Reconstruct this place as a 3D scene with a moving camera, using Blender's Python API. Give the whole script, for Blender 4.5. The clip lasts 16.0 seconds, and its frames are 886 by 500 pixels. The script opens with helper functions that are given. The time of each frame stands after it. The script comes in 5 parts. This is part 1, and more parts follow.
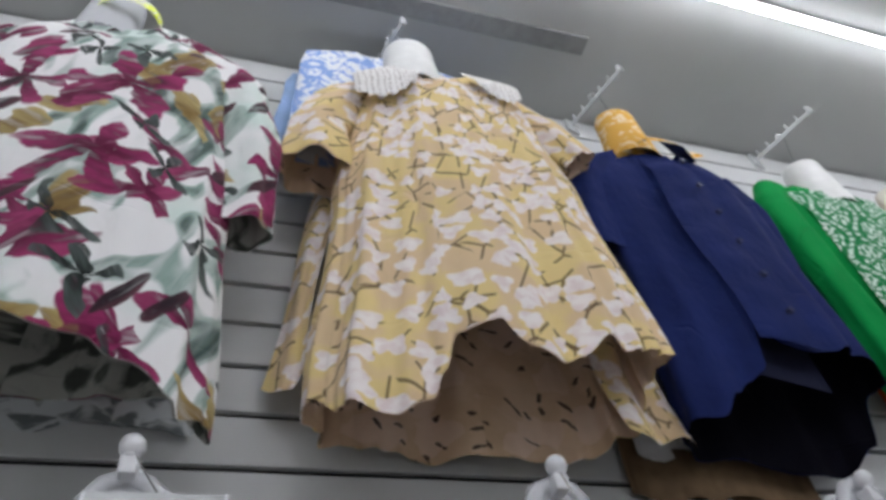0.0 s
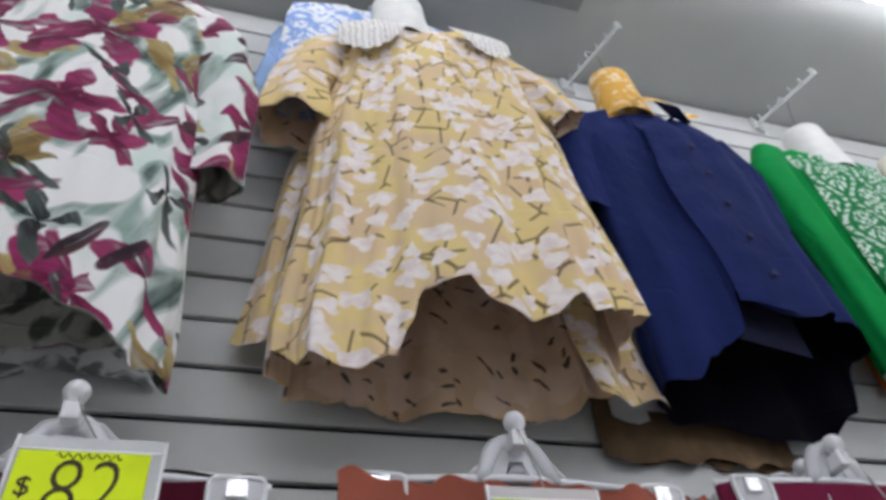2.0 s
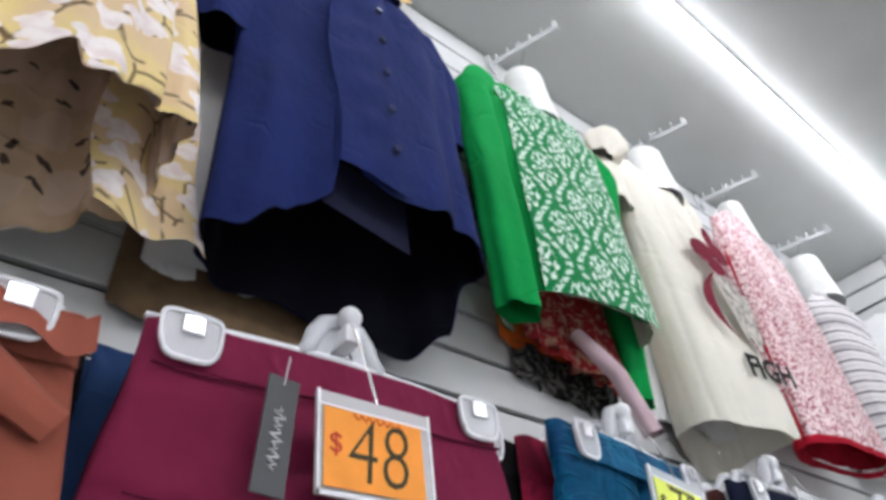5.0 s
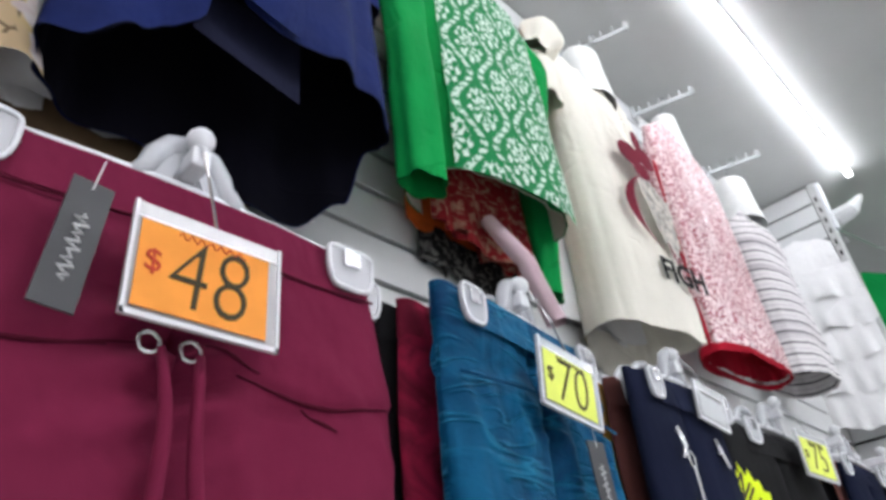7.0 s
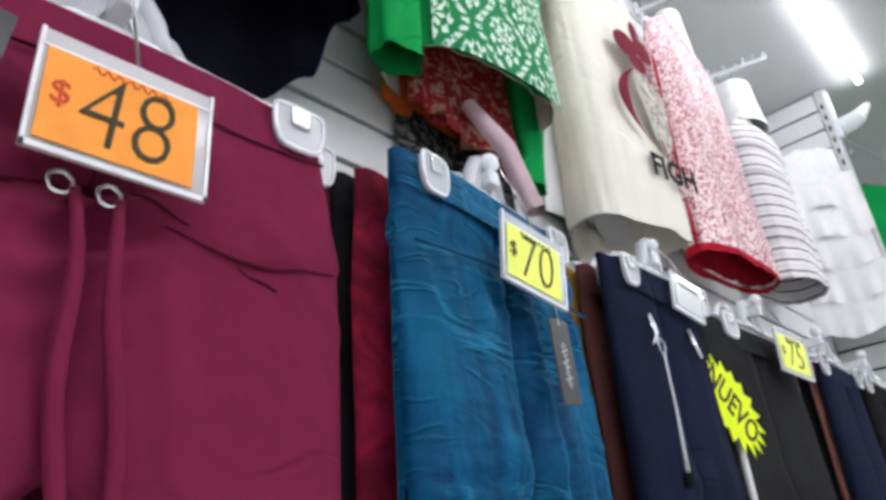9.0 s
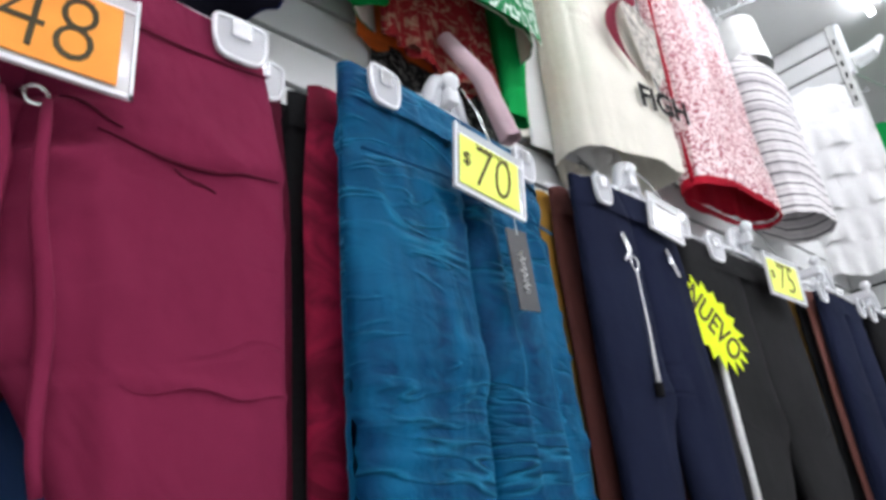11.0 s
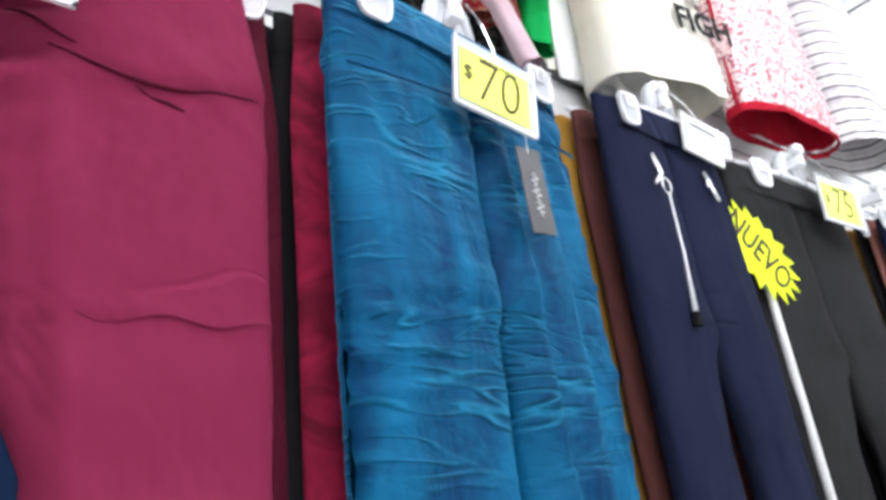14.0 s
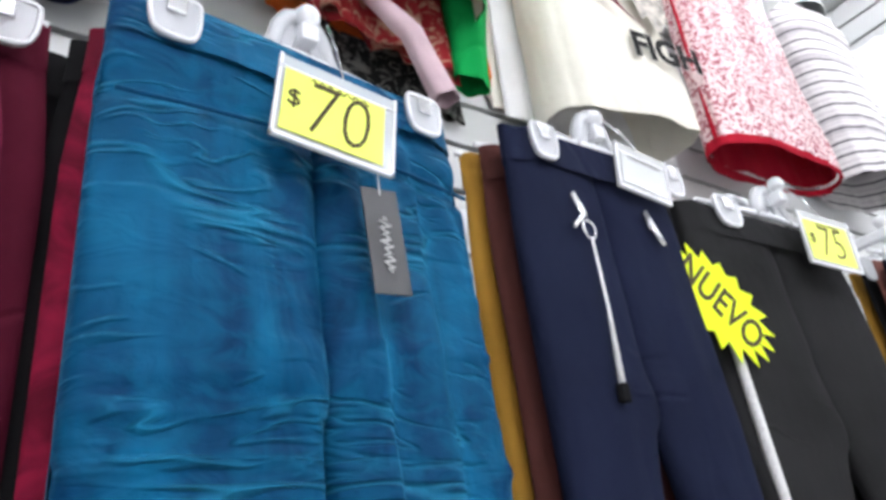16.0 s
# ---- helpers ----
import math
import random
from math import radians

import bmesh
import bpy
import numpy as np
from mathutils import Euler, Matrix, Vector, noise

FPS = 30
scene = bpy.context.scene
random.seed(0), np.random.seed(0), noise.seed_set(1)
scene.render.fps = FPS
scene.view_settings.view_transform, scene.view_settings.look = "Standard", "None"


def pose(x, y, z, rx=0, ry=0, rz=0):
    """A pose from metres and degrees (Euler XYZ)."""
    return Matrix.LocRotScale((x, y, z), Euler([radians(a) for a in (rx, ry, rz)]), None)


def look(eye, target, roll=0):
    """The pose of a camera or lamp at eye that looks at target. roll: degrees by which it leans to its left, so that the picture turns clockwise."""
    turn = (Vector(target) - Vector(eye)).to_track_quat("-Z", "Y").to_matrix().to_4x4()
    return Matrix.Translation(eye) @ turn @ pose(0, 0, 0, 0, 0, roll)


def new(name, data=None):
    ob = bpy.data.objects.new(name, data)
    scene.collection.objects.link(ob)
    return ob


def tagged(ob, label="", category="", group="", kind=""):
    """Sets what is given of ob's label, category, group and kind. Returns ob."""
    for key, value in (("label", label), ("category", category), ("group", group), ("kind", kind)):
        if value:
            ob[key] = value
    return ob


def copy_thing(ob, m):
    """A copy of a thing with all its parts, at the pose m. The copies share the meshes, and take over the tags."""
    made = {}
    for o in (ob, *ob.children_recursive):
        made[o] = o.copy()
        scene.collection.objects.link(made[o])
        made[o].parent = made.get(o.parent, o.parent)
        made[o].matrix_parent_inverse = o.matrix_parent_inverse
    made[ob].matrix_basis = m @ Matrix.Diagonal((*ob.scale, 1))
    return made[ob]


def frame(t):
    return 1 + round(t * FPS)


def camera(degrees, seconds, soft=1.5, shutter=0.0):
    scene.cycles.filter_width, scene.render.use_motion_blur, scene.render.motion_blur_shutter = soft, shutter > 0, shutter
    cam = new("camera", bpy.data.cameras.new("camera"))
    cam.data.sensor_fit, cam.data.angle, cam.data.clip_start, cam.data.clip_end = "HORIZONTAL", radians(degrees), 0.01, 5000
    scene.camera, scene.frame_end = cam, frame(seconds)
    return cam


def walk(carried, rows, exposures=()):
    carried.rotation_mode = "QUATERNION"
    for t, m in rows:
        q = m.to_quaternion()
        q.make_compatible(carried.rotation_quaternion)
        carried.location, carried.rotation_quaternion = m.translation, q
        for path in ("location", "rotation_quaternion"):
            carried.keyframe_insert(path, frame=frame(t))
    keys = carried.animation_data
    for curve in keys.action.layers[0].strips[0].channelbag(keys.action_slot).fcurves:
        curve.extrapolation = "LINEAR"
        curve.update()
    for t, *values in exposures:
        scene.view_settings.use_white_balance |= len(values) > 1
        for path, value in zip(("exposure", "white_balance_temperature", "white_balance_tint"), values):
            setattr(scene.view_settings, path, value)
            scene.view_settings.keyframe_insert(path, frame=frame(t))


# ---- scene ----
cam = camera(64.5, 16.0, soft=3.5)
PATH = [
    (0, (-0.745, -0.597, 1.317), (-0.209, 0.661, 2.777), -9.9),
    (0.5, (-0.759, -0.6, 1.317), (-0.293, 0.644, 2.812), -9.2),
    (1, (-0.772, -0.598, 1.321), (-0.35, 0.663, 2.814), -8.5),
    (1.5, (-0.747, -0.589, 1.315), (-0.303, 0.698, 2.78), -8.4),
    (2, (-0.688, -0.589, 1.315), (-0.169, 0.746, 2.711), -7.6),
    (2.5, (-0.62, -0.569, 1.321), (0.054, 0.757, 2.658), -8.7),
    (3, (-0.551, -0.512, 1.31), (0.214, 0.746, 2.664), -9.2),
    (3.5, (-0.491, -0.478, 1.32), (0.359, 0.737, 2.661), -9.9),
    (4, (-0.403, -0.457, 1.325), (0.566, 0.709, 2.63), -9.7),
    (4.5, (-0.337, -0.461, 1.32), (0.664, 0.691, 2.613), -8.2),
    (5, (-0.303, -0.454, 1.317), (0.765, 0.667, 2.583), -7.2),
    (5.2, (-0.29, -0.451, 1.315), (0.811, 0.654, 2.567), -7.3),
    (7.5, (-0.173, -0.395, 1.291), (1.123, 0.735, 2.314), -6.3),
    (8, (-0.164, -0.387, 1.287), (1.166, 0.755, 2.249), -5.6),
    (9, (-0.127, -0.402, 1.272), (1.197, 0.818, 2.141), -5.1),
    (11.3, (-0.065, -0.441, 1.204), (1.224, 0.868, 1.995), -6.5),
    (11.5, (-0.059, -0.445, 1.199), (1.239, 0.861, 1.98), -7.1),
    (12, (-0.043, -0.448, 1.19), (1.245, 0.875, 1.957), -7.1),
    (12.5, (-0.034, -0.449, 1.184), (1.243, 0.909, 1.909), -7.3),
    (13, (-0.031, -0.446, 1.179), (1.23, 0.948, 1.861), -6.8),
    (13.5, (-0.018, -0.443, 1.18), (1.21, 0.986, 1.851), -6.4),
    (14, (-0.004, -0.417, 1.192), (1.189, 1.016, 1.915), -7.1),
    (14.5, (0.041, -0.345, 1.21), (1.264, 1.03, 1.993), -8.0),
    (15, (0.088, -0.314, 1.229), (1.275, 1.040, 2.100), -9.5),
    (15.5, (0.142, -0.363, 1.229), (1.238, 1.056, 2.122), -8.4),
    (16, (0.192, -0.412, 1.227), (1.284, 1.018, 2.111), -8.2),
]
EXPOSURES = ((0, 0.32), (1.5, 0.36), (3, 0.76), (5.2, 0.98), (8.5, 1.14), (12, 1.54), (14, 2.0), (15, 2.02), (16, 1.62))
walk(cam, [(t, look(eye, target, roll)) for t, eye, target, roll in PATH], EXPOSURES)
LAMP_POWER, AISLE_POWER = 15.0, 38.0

# ---- light and exposure ----
world = bpy.data.worlds.new("world")
scene.world = world
world.use_nodes = True
world.node_tree.nodes["Background"].inputs[0].default_value = (0.75, 0.78, 0.8, 1)
world.node_tree.nodes["Background"].inputs[1].default_value = 0.0

WALL_Y, CEIL_Z, PILLAR_X = 0.255, 2.89, 2.53
SLAT, SLAT0 = 0.0825, 1.815      # slat pitch, height of one groove
ARM_Z = 1.70                     # top of the lower arms' end balls
TIP_Z = 2.845                    # height of the upper arms


# ---- materials ----
class Nodes:
    """A short way to write node trees."""

    def __init__(self, name, rough=0.8, metal=0.0, sheen=0.0):
        self.mat = bpy.data.materials.new(name)
        self.mat.use_nodes = True
        self.tree = self.mat.node_tree
        self.bsdf = self.tree.nodes["Principled BSDF"]
        self.bsdf.inputs["Roughness"].default_value = rough
        self.bsdf.inputs["Metallic"].default_value = metal
        self.bsdf.inputs["Sheen Weight"].default_value = sheen
        if rough >= 0.6 and not metal:
            self.bsdf.inputs["Specular IOR Level"].default_value = 0.08

    def node(self, kind, **sockets):
        n = self.tree.nodes.new(kind)
        for key, value in sockets.items():
            self.put(n.inputs[key.replace("_", " ")], value)
        return n

    def put(self, socket, value):
        if isinstance(value, bpy.types.NodeSocket):
            self.tree.links.new(value, socket)
        else:
            socket.default_value = value

    def math(self, op, a, b=0.0, clamp=False):
        n = self.tree.nodes.new("ShaderNodeMath")
        n.operation, n.use_clamp = op, clamp
        self.put(n.inputs[0], a)
        self.put(n.inputs[1], b)
        return n.outputs[0]

    def uv(self, sx=1.0, sy=1.0, ox=0.0, oy=0.0, turn=0.0):
        t = self.node("ShaderNodeTexCoord")
        vec = t.outputs["UV"]
        if turn:
            vec = self.node("ShaderNodeMapping", Vector=vec, Rotation=(0, 0, radians(turn))).outputs[0]
        m = self.node("ShaderNodeMapping", Vector=vec, Scale=(sx, sy, 1), Location=(ox, oy, 0))
        return m.outputs[0]

    def obj(self, s=1.0):
        t = self.node("ShaderNodeTexCoord")
        m = self.node("ShaderNodeMapping", Vector=t.outputs["Object"], Scale=(s, s, s) if isinstance(s, (int, float)) else s)
        return m.outputs[0]

    def noise(self, vec, scale, detail=3.0, rough=0.5):
        return self.node("ShaderNodeTexNoise", Vector=vec, Scale=scale, Detail=detail, Roughness=rough)

    def step(self, value, lo, hi):
        n = self.node("ShaderNodeMapRange", Value=value)
        n.inputs[1].default_value, n.inputs[2].default_value = lo, hi
        n.interpolation_type = "SMOOTHSTEP"
        return n.outputs[0]

    def mix(self, fac, a, b):
        n = self.tree.nodes.new("ShaderNodeMix")
        n.data_type = "RGBA"
        self.put(n.inputs[0], fac)
        self.put(n.inputs[6], a if isinstance(a, bpy.types.NodeSocket) else (*a, 1))
        self.put(n.inputs[7], b if isinstance(b, bpy.types.NodeSocket) else (*b, 1))
        return n.outputs[2]

    def color(self, value):
        self.put(self.bsdf.inputs["Base Color"], value if isinstance(value, bpy.types.NodeSocket) else (*value, 1))
        return self

    def bump(self, height, strength=0.3, distance=0.004, before=None):
        b = self.node("ShaderNodeBump", Height=height, Strength=strength, Distance=distance)
        if before:
            self.put(b.inputs["Normal"], before)
        self.put(self.bsdf.inputs["Normal"], b.outputs[0])
        return b.outputs[0]

    def flowers(self, vec, scale, petals, size, ragged=0.25, random=1.0, wobble=0.0, lobes=0.32):
        """Petalled blobs, one a cell: the mask, the cell's random colour and the distance from its heart."""
        if wobble:
            nz = self.noise(vec, 8.0, 3.0, 0.55)
            off = self.node("ShaderNodeVectorMath")
            off.operation = "MULTIPLY_ADD"
            self.put(off.inputs[0], nz.outputs["Color"])
            off.inputs[1].default_value = (wobble * 0.085, wobble * 0.085, 0)
            self.put(off.inputs[2], vec)
            vec = off.outputs[0]
        v = self.node("ShaderNodeTexVoronoi", Vector=vec, Scale=scale, Randomness=random)
        v.voronoi_dimensions = "2D"
        s = self.node("ShaderNodeVectorMath")
        s.operation = "MULTIPLY"
        self.put(s.inputs[0], vec)
        s.inputs[1].default_value = (scale, scale, 0)
        p = self.node("ShaderNodeVectorMath")
        p.operation = "MULTIPLY"
        self.put(p.inputs[0], v.outputs["Position"])
        p.inputs[1].default_value = (scale, scale, 0)
        d = self.node("ShaderNodeVectorMath")
        d.operation = "SUBTRACT"
        self.put(d.inputs[0], s.outputs[0])
        self.put(d.inputs[1], p.outputs[0])
        xyz = self.node("ShaderNodeSeparateXYZ", Vector=d.outputs[0])
        col = self.node("ShaderNodeSeparateColor", Color=v.outputs["Color"])
        ang = self.math("ARCTAN2", xyz.outputs[1], xyz.outputs[0])
        ang = self.math("ADD", self.math("MULTIPLY", ang, petals), self.math("MULTIPLY", col.outputs[0], 6.28))
        lobe = self.math("MULTIPLY", self.math("COSINE", ang), lobes)
        rag = self.math("MULTIPLY", self.math("SUBTRACT", self.noise(vec, scale * 3.0, 2.0).outputs[0], 0.5), ragged * 2)
        lim = self.math("MULTIPLY", self.math("ADD", self.math("ADD", lobe, 1.0 - lobes), rag), size)
        edge = self.math("SUBTRACT", lim, v.outputs["Distance"])
        return self.step(edge, 0.0, 0.05), col, v.outputs["Distance"], vec


def weave(n, strength=0.15, crease=0.5, scale=9.0, fold=0.45):
    """Fine thread, soft wrinkles and a few sharper creases on cloth."""
    uv = n.uv()
    a = n.bump(n.noise(uv, 900.0, 2.0).outputs[0], strength, 0.0008)
    a = n.bump(n.noise(n.uv(1.0, 0.55), scale, 4.0, 0.55).outputs[0], crease, 0.02, a)
    rip = n.node("ShaderNodeTexNoise", Vector=n.uv(1.0, 1.4, 0.7, 0.3), Scale=4.5, Detail=1.5, Distortion=0.7).outputs[0]
    ridge = n.math("SUBTRACT", 1.0, n.step(n.math("ABSOLUTE", n.math("SUBTRACT", rip, 0.5)), 0.0, 0.03))
    ridge = n.math("MULTIPLY", ridge, n.step(n.noise(uv, 8.0, 2.0).outputs[0], 0.5, 0.65))
    n.bump(ridge, fold, 0.006, a)


def cloth(name, rgb, rough=0.85, sheen=0.0, spread=0.25, crease=0.5):
    n = Nodes(name, rough, 0, sheen)
    dark = tuple(c * (1 - spread) for c in rgb)
    lite = tuple(min(1, c * (1 + spread)) for c in rgb)
    big = n.step(n.noise(n.uv(), 7.0, 3.0).outputs[0], 0.3, 0.7)
    fine = n.noise(n.uv(1, 0.25), 420.0, 2.0).outputs[0]
    n.color(n.mix(n.math("ADD", n.math("MULTIPLY", big, 0.7), n.math("MULTIPLY", fine, 0.3)), dark, lite))
    weave(n, crease=crease)
    return n.mat


def plain(name, rgb, rough=0.5, metal=0.0, spread=0.08, grain=40.0, bump=0.05):
    n = Nodes(name, rough, metal)
    nz = n.noise(n.obj(), grain, 4.0).outputs[0]
    n.color(n.mix(n.step(nz, 0.3, 0.7), tuple(c * (1 - spread) for c in rgb), tuple(min(1, c * (1 + spread)) for c in rgb)))
    n.put(n.bsdf.inputs["Roughness"], n.math("ADD", n.math("MULTIPLY", nz, 0.15), rough - 0.07))
    n.bump(nz, bump, 0.002)
    return n.mat


def glassy(name, rgb=(0.95, 0.97, 0.98), rough=0.12, alpha=0.35):
    """Clear or milky plastic."""
    n = Nodes(name, rough)
    n.color(n.mix(n.noise(n.obj(), 25.0).outputs[0], tuple(c * 0.93 for c in rgb), rgb))
    n.bsdf.inputs["Alpha"].default_value = alpha
    n.bsdf.inputs["IOR"].default_value = 1.49
    return n.mat


M = {}
M["slat"] = plain("slat_laminate", (0.62, 0.63, 0.63), 0.42, 0, 0.04, 6.0)
M["groove"] = plain("groove_black", (0.012, 0.012, 0.013), 0.6)
M["ceiling"] = plain("ceiling_paint", (0.50, 0.515, 0.505), 0.85, 0, 0.04, 3.0, 0.03)
M["paint"] = plain("wall_paint", (0.75, 0.76, 0.75), 0.85, 0, 0.06, 3.0)
M["far_grey"] = plain("far_wall_grey", (0.20, 0.21, 0.21), 0.85, 0, 0.1, 3.0)
M["tile"] = plain("floor_tile", (0.68, 0.67, 0.65), 0.3, 0, 0.1, 5.0)
M["steel"] = plain("steel_painted", (0.6, 0.61, 0.6), 0.4, 0.3)
M["chrome"] = plain("chrome_wire", (0.75, 0.76, 0.77), 0.18, 1.0, 0.03)
M["channel"] = plain("grey_strip", (0.30, 0.31, 0.31), 0.7)
M["clear"] = glassy("clear_plastic", (0.92, 0.95, 0.96), 0.1, 0.5)
M["milky"] = glassy("milky_plastic", (0.82, 0.84, 0.88), 0.25, 0.62)
M["white_plastic"] = plain("white_plastic", (0.78, 0.79, 0.82), 0.35, 0, 0.04, 60.0)
M["form"] = plain("white_form_plastic", (0.74, 0.75, 0.73), 0.35, 0, 0.05, 30.0)
M["card_yellow"] = plain("card_neon_yellow", (0.78, 0.95, 0.03), 0.6, 0, 0.04)
M["card_orange"] = plain("card_orange", (0.95, 0.36, 0.07), 0.6, 0, 0.05)
# neon card paled to put the holder's glare into its colour
M["card_glare_yellow"] = plain("card_glare_yellow", (0.84, 0.93, 0.13), 0.5, 0, 0.04)
M["ink"] = plain("marker_ink", (0.075, 0.060, 0.035), 0.6)
M["ink_red"] = plain("marker_red", (0.6, 0.08, 0.04), 0.6)
M["label_black"] = plain("black_card", (0.035, 0.036, 0.04), 0.45)
M["label_print"] = plain("silver_print", (0.65, 0.65, 0.66), 0.5)
M["kraft"] = plain("plain_brown", (0.16, 0.105, 0.06), 0.8, 0, 0.15)
M["button"] = plain("navy_button", (0.05, 0.06, 0.13), 0.15, 0, 0.05)
M["cord"] = plain("white_cord", (0.72, 0.72, 0.72), 0.8, 0, 0.1, 300.0)
M["zip"] = plain("zip_metal", (0.7, 0.7, 0.72), 0.25, 0.9)

M["navy"] = cloth("navy_crepe", (0.0125, 0.022, 0.104), 0.8, 0.0, 0.15, 0.8)
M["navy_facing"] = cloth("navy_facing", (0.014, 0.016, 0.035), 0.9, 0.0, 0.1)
# near-black navy: the shade inside the shirt is put into the colour
M["navy_inside_shade"] = cloth("navy_reverse_shaded", (0.0025, 0.0025, 0.006), 0.95, 0.0, 0.1)
M["green"] = cloth("green_jersey", (0.004, 0.27, 0.060), 0.8, 0.0, 0.12)
M["maroon"] = cloth("maroon_twill", (0.175, 0.016, 0.050), 0.85, 0.0, 0.06, 0.9)
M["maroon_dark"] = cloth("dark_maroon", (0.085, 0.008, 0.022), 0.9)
M["black"] = cloth("black_cloth", (0.010, 0.010, 0.011), 0.95)
M["charcoal"] = cloth("charcoal_knit", (0.019, 0.019, 0.020), 0.9)
M["red_velvet"] = cloth("crimson_velvet", (0.26, 0.010, 0.038), 0.75, 0.1)
M["mustard"] = cloth("mustard_cloth", (0.36, 0.19, 0.03))
M["brown"] = cloth("brown_cloth", (0.080, 0.027, 0.024))
M["dusty"] = cloth("dusty_pink_cloth", (0.30, 0.12, 0.10))
M["navy_pants"] = cloth("navy_ponte", (0.0095, 0.0130, 0.033), 0.85, 0.0, 0.12)
M["denim"] = cloth("dark_blue_cloth", (0.02, 0.045, 0.12))
M["rust"] = cloth("rust_suede", (0.275, 0.078, 0.052), 0.9, 0.05, 0.2)
M["cream"] = cloth("cream_jersey", (0.80, 0.77, 0.68), 0.85, 0.1, 0.05)
M["white_cloth"] = cloth("white_cotton", (0.80, 0.80, 0.80), 0.85, 0.1, 0.06)
M["sky"] = cloth("sky_blue_cloth", (0.33, 0.48, 0.75), 0.85, 0.1, 0.35)
M["orange"] = cloth("orange_cloth", (0.75, 0.16, 0.03))
M["lilac"] = cloth("lilac_pink_cloth", (0.62, 0.46, 0.50))
M["maroon_print"] = plain("maroon_print", (0.17, 0.012, 0.03), 0.7)
M["black_print"] = plain("black_print", (0.02, 0.02, 0.02), 0.7)
M["grey_print"] = plain("grey_print", (0.45, 0.42, 0.38), 0.7, 0, 0.5, 60.0)
M["red_trim"] = cloth("red_trim", (0.42, 0.012, 0.03))


def velvet_blue():
    """Crushed velvet: the nap lies in soft patches; highlights along sharp cross wrinkles are painted into the colour.
    """
    n = Nodes("blue_crushed_velvet", 0.6, 0, 0.35)
    n.bsdf.inputs["Sheen Tint"].default_value = (0.12, 0.55, 0.85, 1)
    n.bsdf.inputs["Sheen Roughness"].default_value = 0.4
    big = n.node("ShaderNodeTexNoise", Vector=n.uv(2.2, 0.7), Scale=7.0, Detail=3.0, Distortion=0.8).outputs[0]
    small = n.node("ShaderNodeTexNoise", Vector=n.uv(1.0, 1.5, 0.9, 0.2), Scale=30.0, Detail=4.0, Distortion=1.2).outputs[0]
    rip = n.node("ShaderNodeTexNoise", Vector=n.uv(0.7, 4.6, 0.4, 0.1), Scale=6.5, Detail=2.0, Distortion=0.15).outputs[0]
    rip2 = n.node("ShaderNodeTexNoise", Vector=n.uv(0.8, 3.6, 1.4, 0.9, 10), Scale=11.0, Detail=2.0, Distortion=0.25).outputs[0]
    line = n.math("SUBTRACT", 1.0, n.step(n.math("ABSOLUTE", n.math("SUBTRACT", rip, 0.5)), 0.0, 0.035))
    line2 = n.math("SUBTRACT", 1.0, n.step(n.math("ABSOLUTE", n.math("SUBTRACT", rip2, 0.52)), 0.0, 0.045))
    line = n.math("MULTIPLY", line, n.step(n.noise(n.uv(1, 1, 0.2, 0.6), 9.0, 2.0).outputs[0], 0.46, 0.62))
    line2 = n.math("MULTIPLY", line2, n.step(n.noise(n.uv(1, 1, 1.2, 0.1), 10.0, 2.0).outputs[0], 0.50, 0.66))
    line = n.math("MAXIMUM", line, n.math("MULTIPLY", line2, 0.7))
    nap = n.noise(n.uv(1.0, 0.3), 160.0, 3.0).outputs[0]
    # upright patches also put the shading of vertical folds into the tone
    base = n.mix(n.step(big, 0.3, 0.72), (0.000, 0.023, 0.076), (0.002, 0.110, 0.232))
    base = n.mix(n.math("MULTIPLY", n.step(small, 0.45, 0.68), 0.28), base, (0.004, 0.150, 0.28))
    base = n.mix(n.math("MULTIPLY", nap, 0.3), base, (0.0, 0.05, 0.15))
    # pale lines paint the light caught on wrinkle ridges
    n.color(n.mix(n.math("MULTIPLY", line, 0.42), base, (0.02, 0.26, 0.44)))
    x = n.bump(big, 0.5, 0.02)
    x = n.bump(small, 0.35, 0.008, x)
    n.bump(line, 0.8, 0.008, x)
    return n.mat


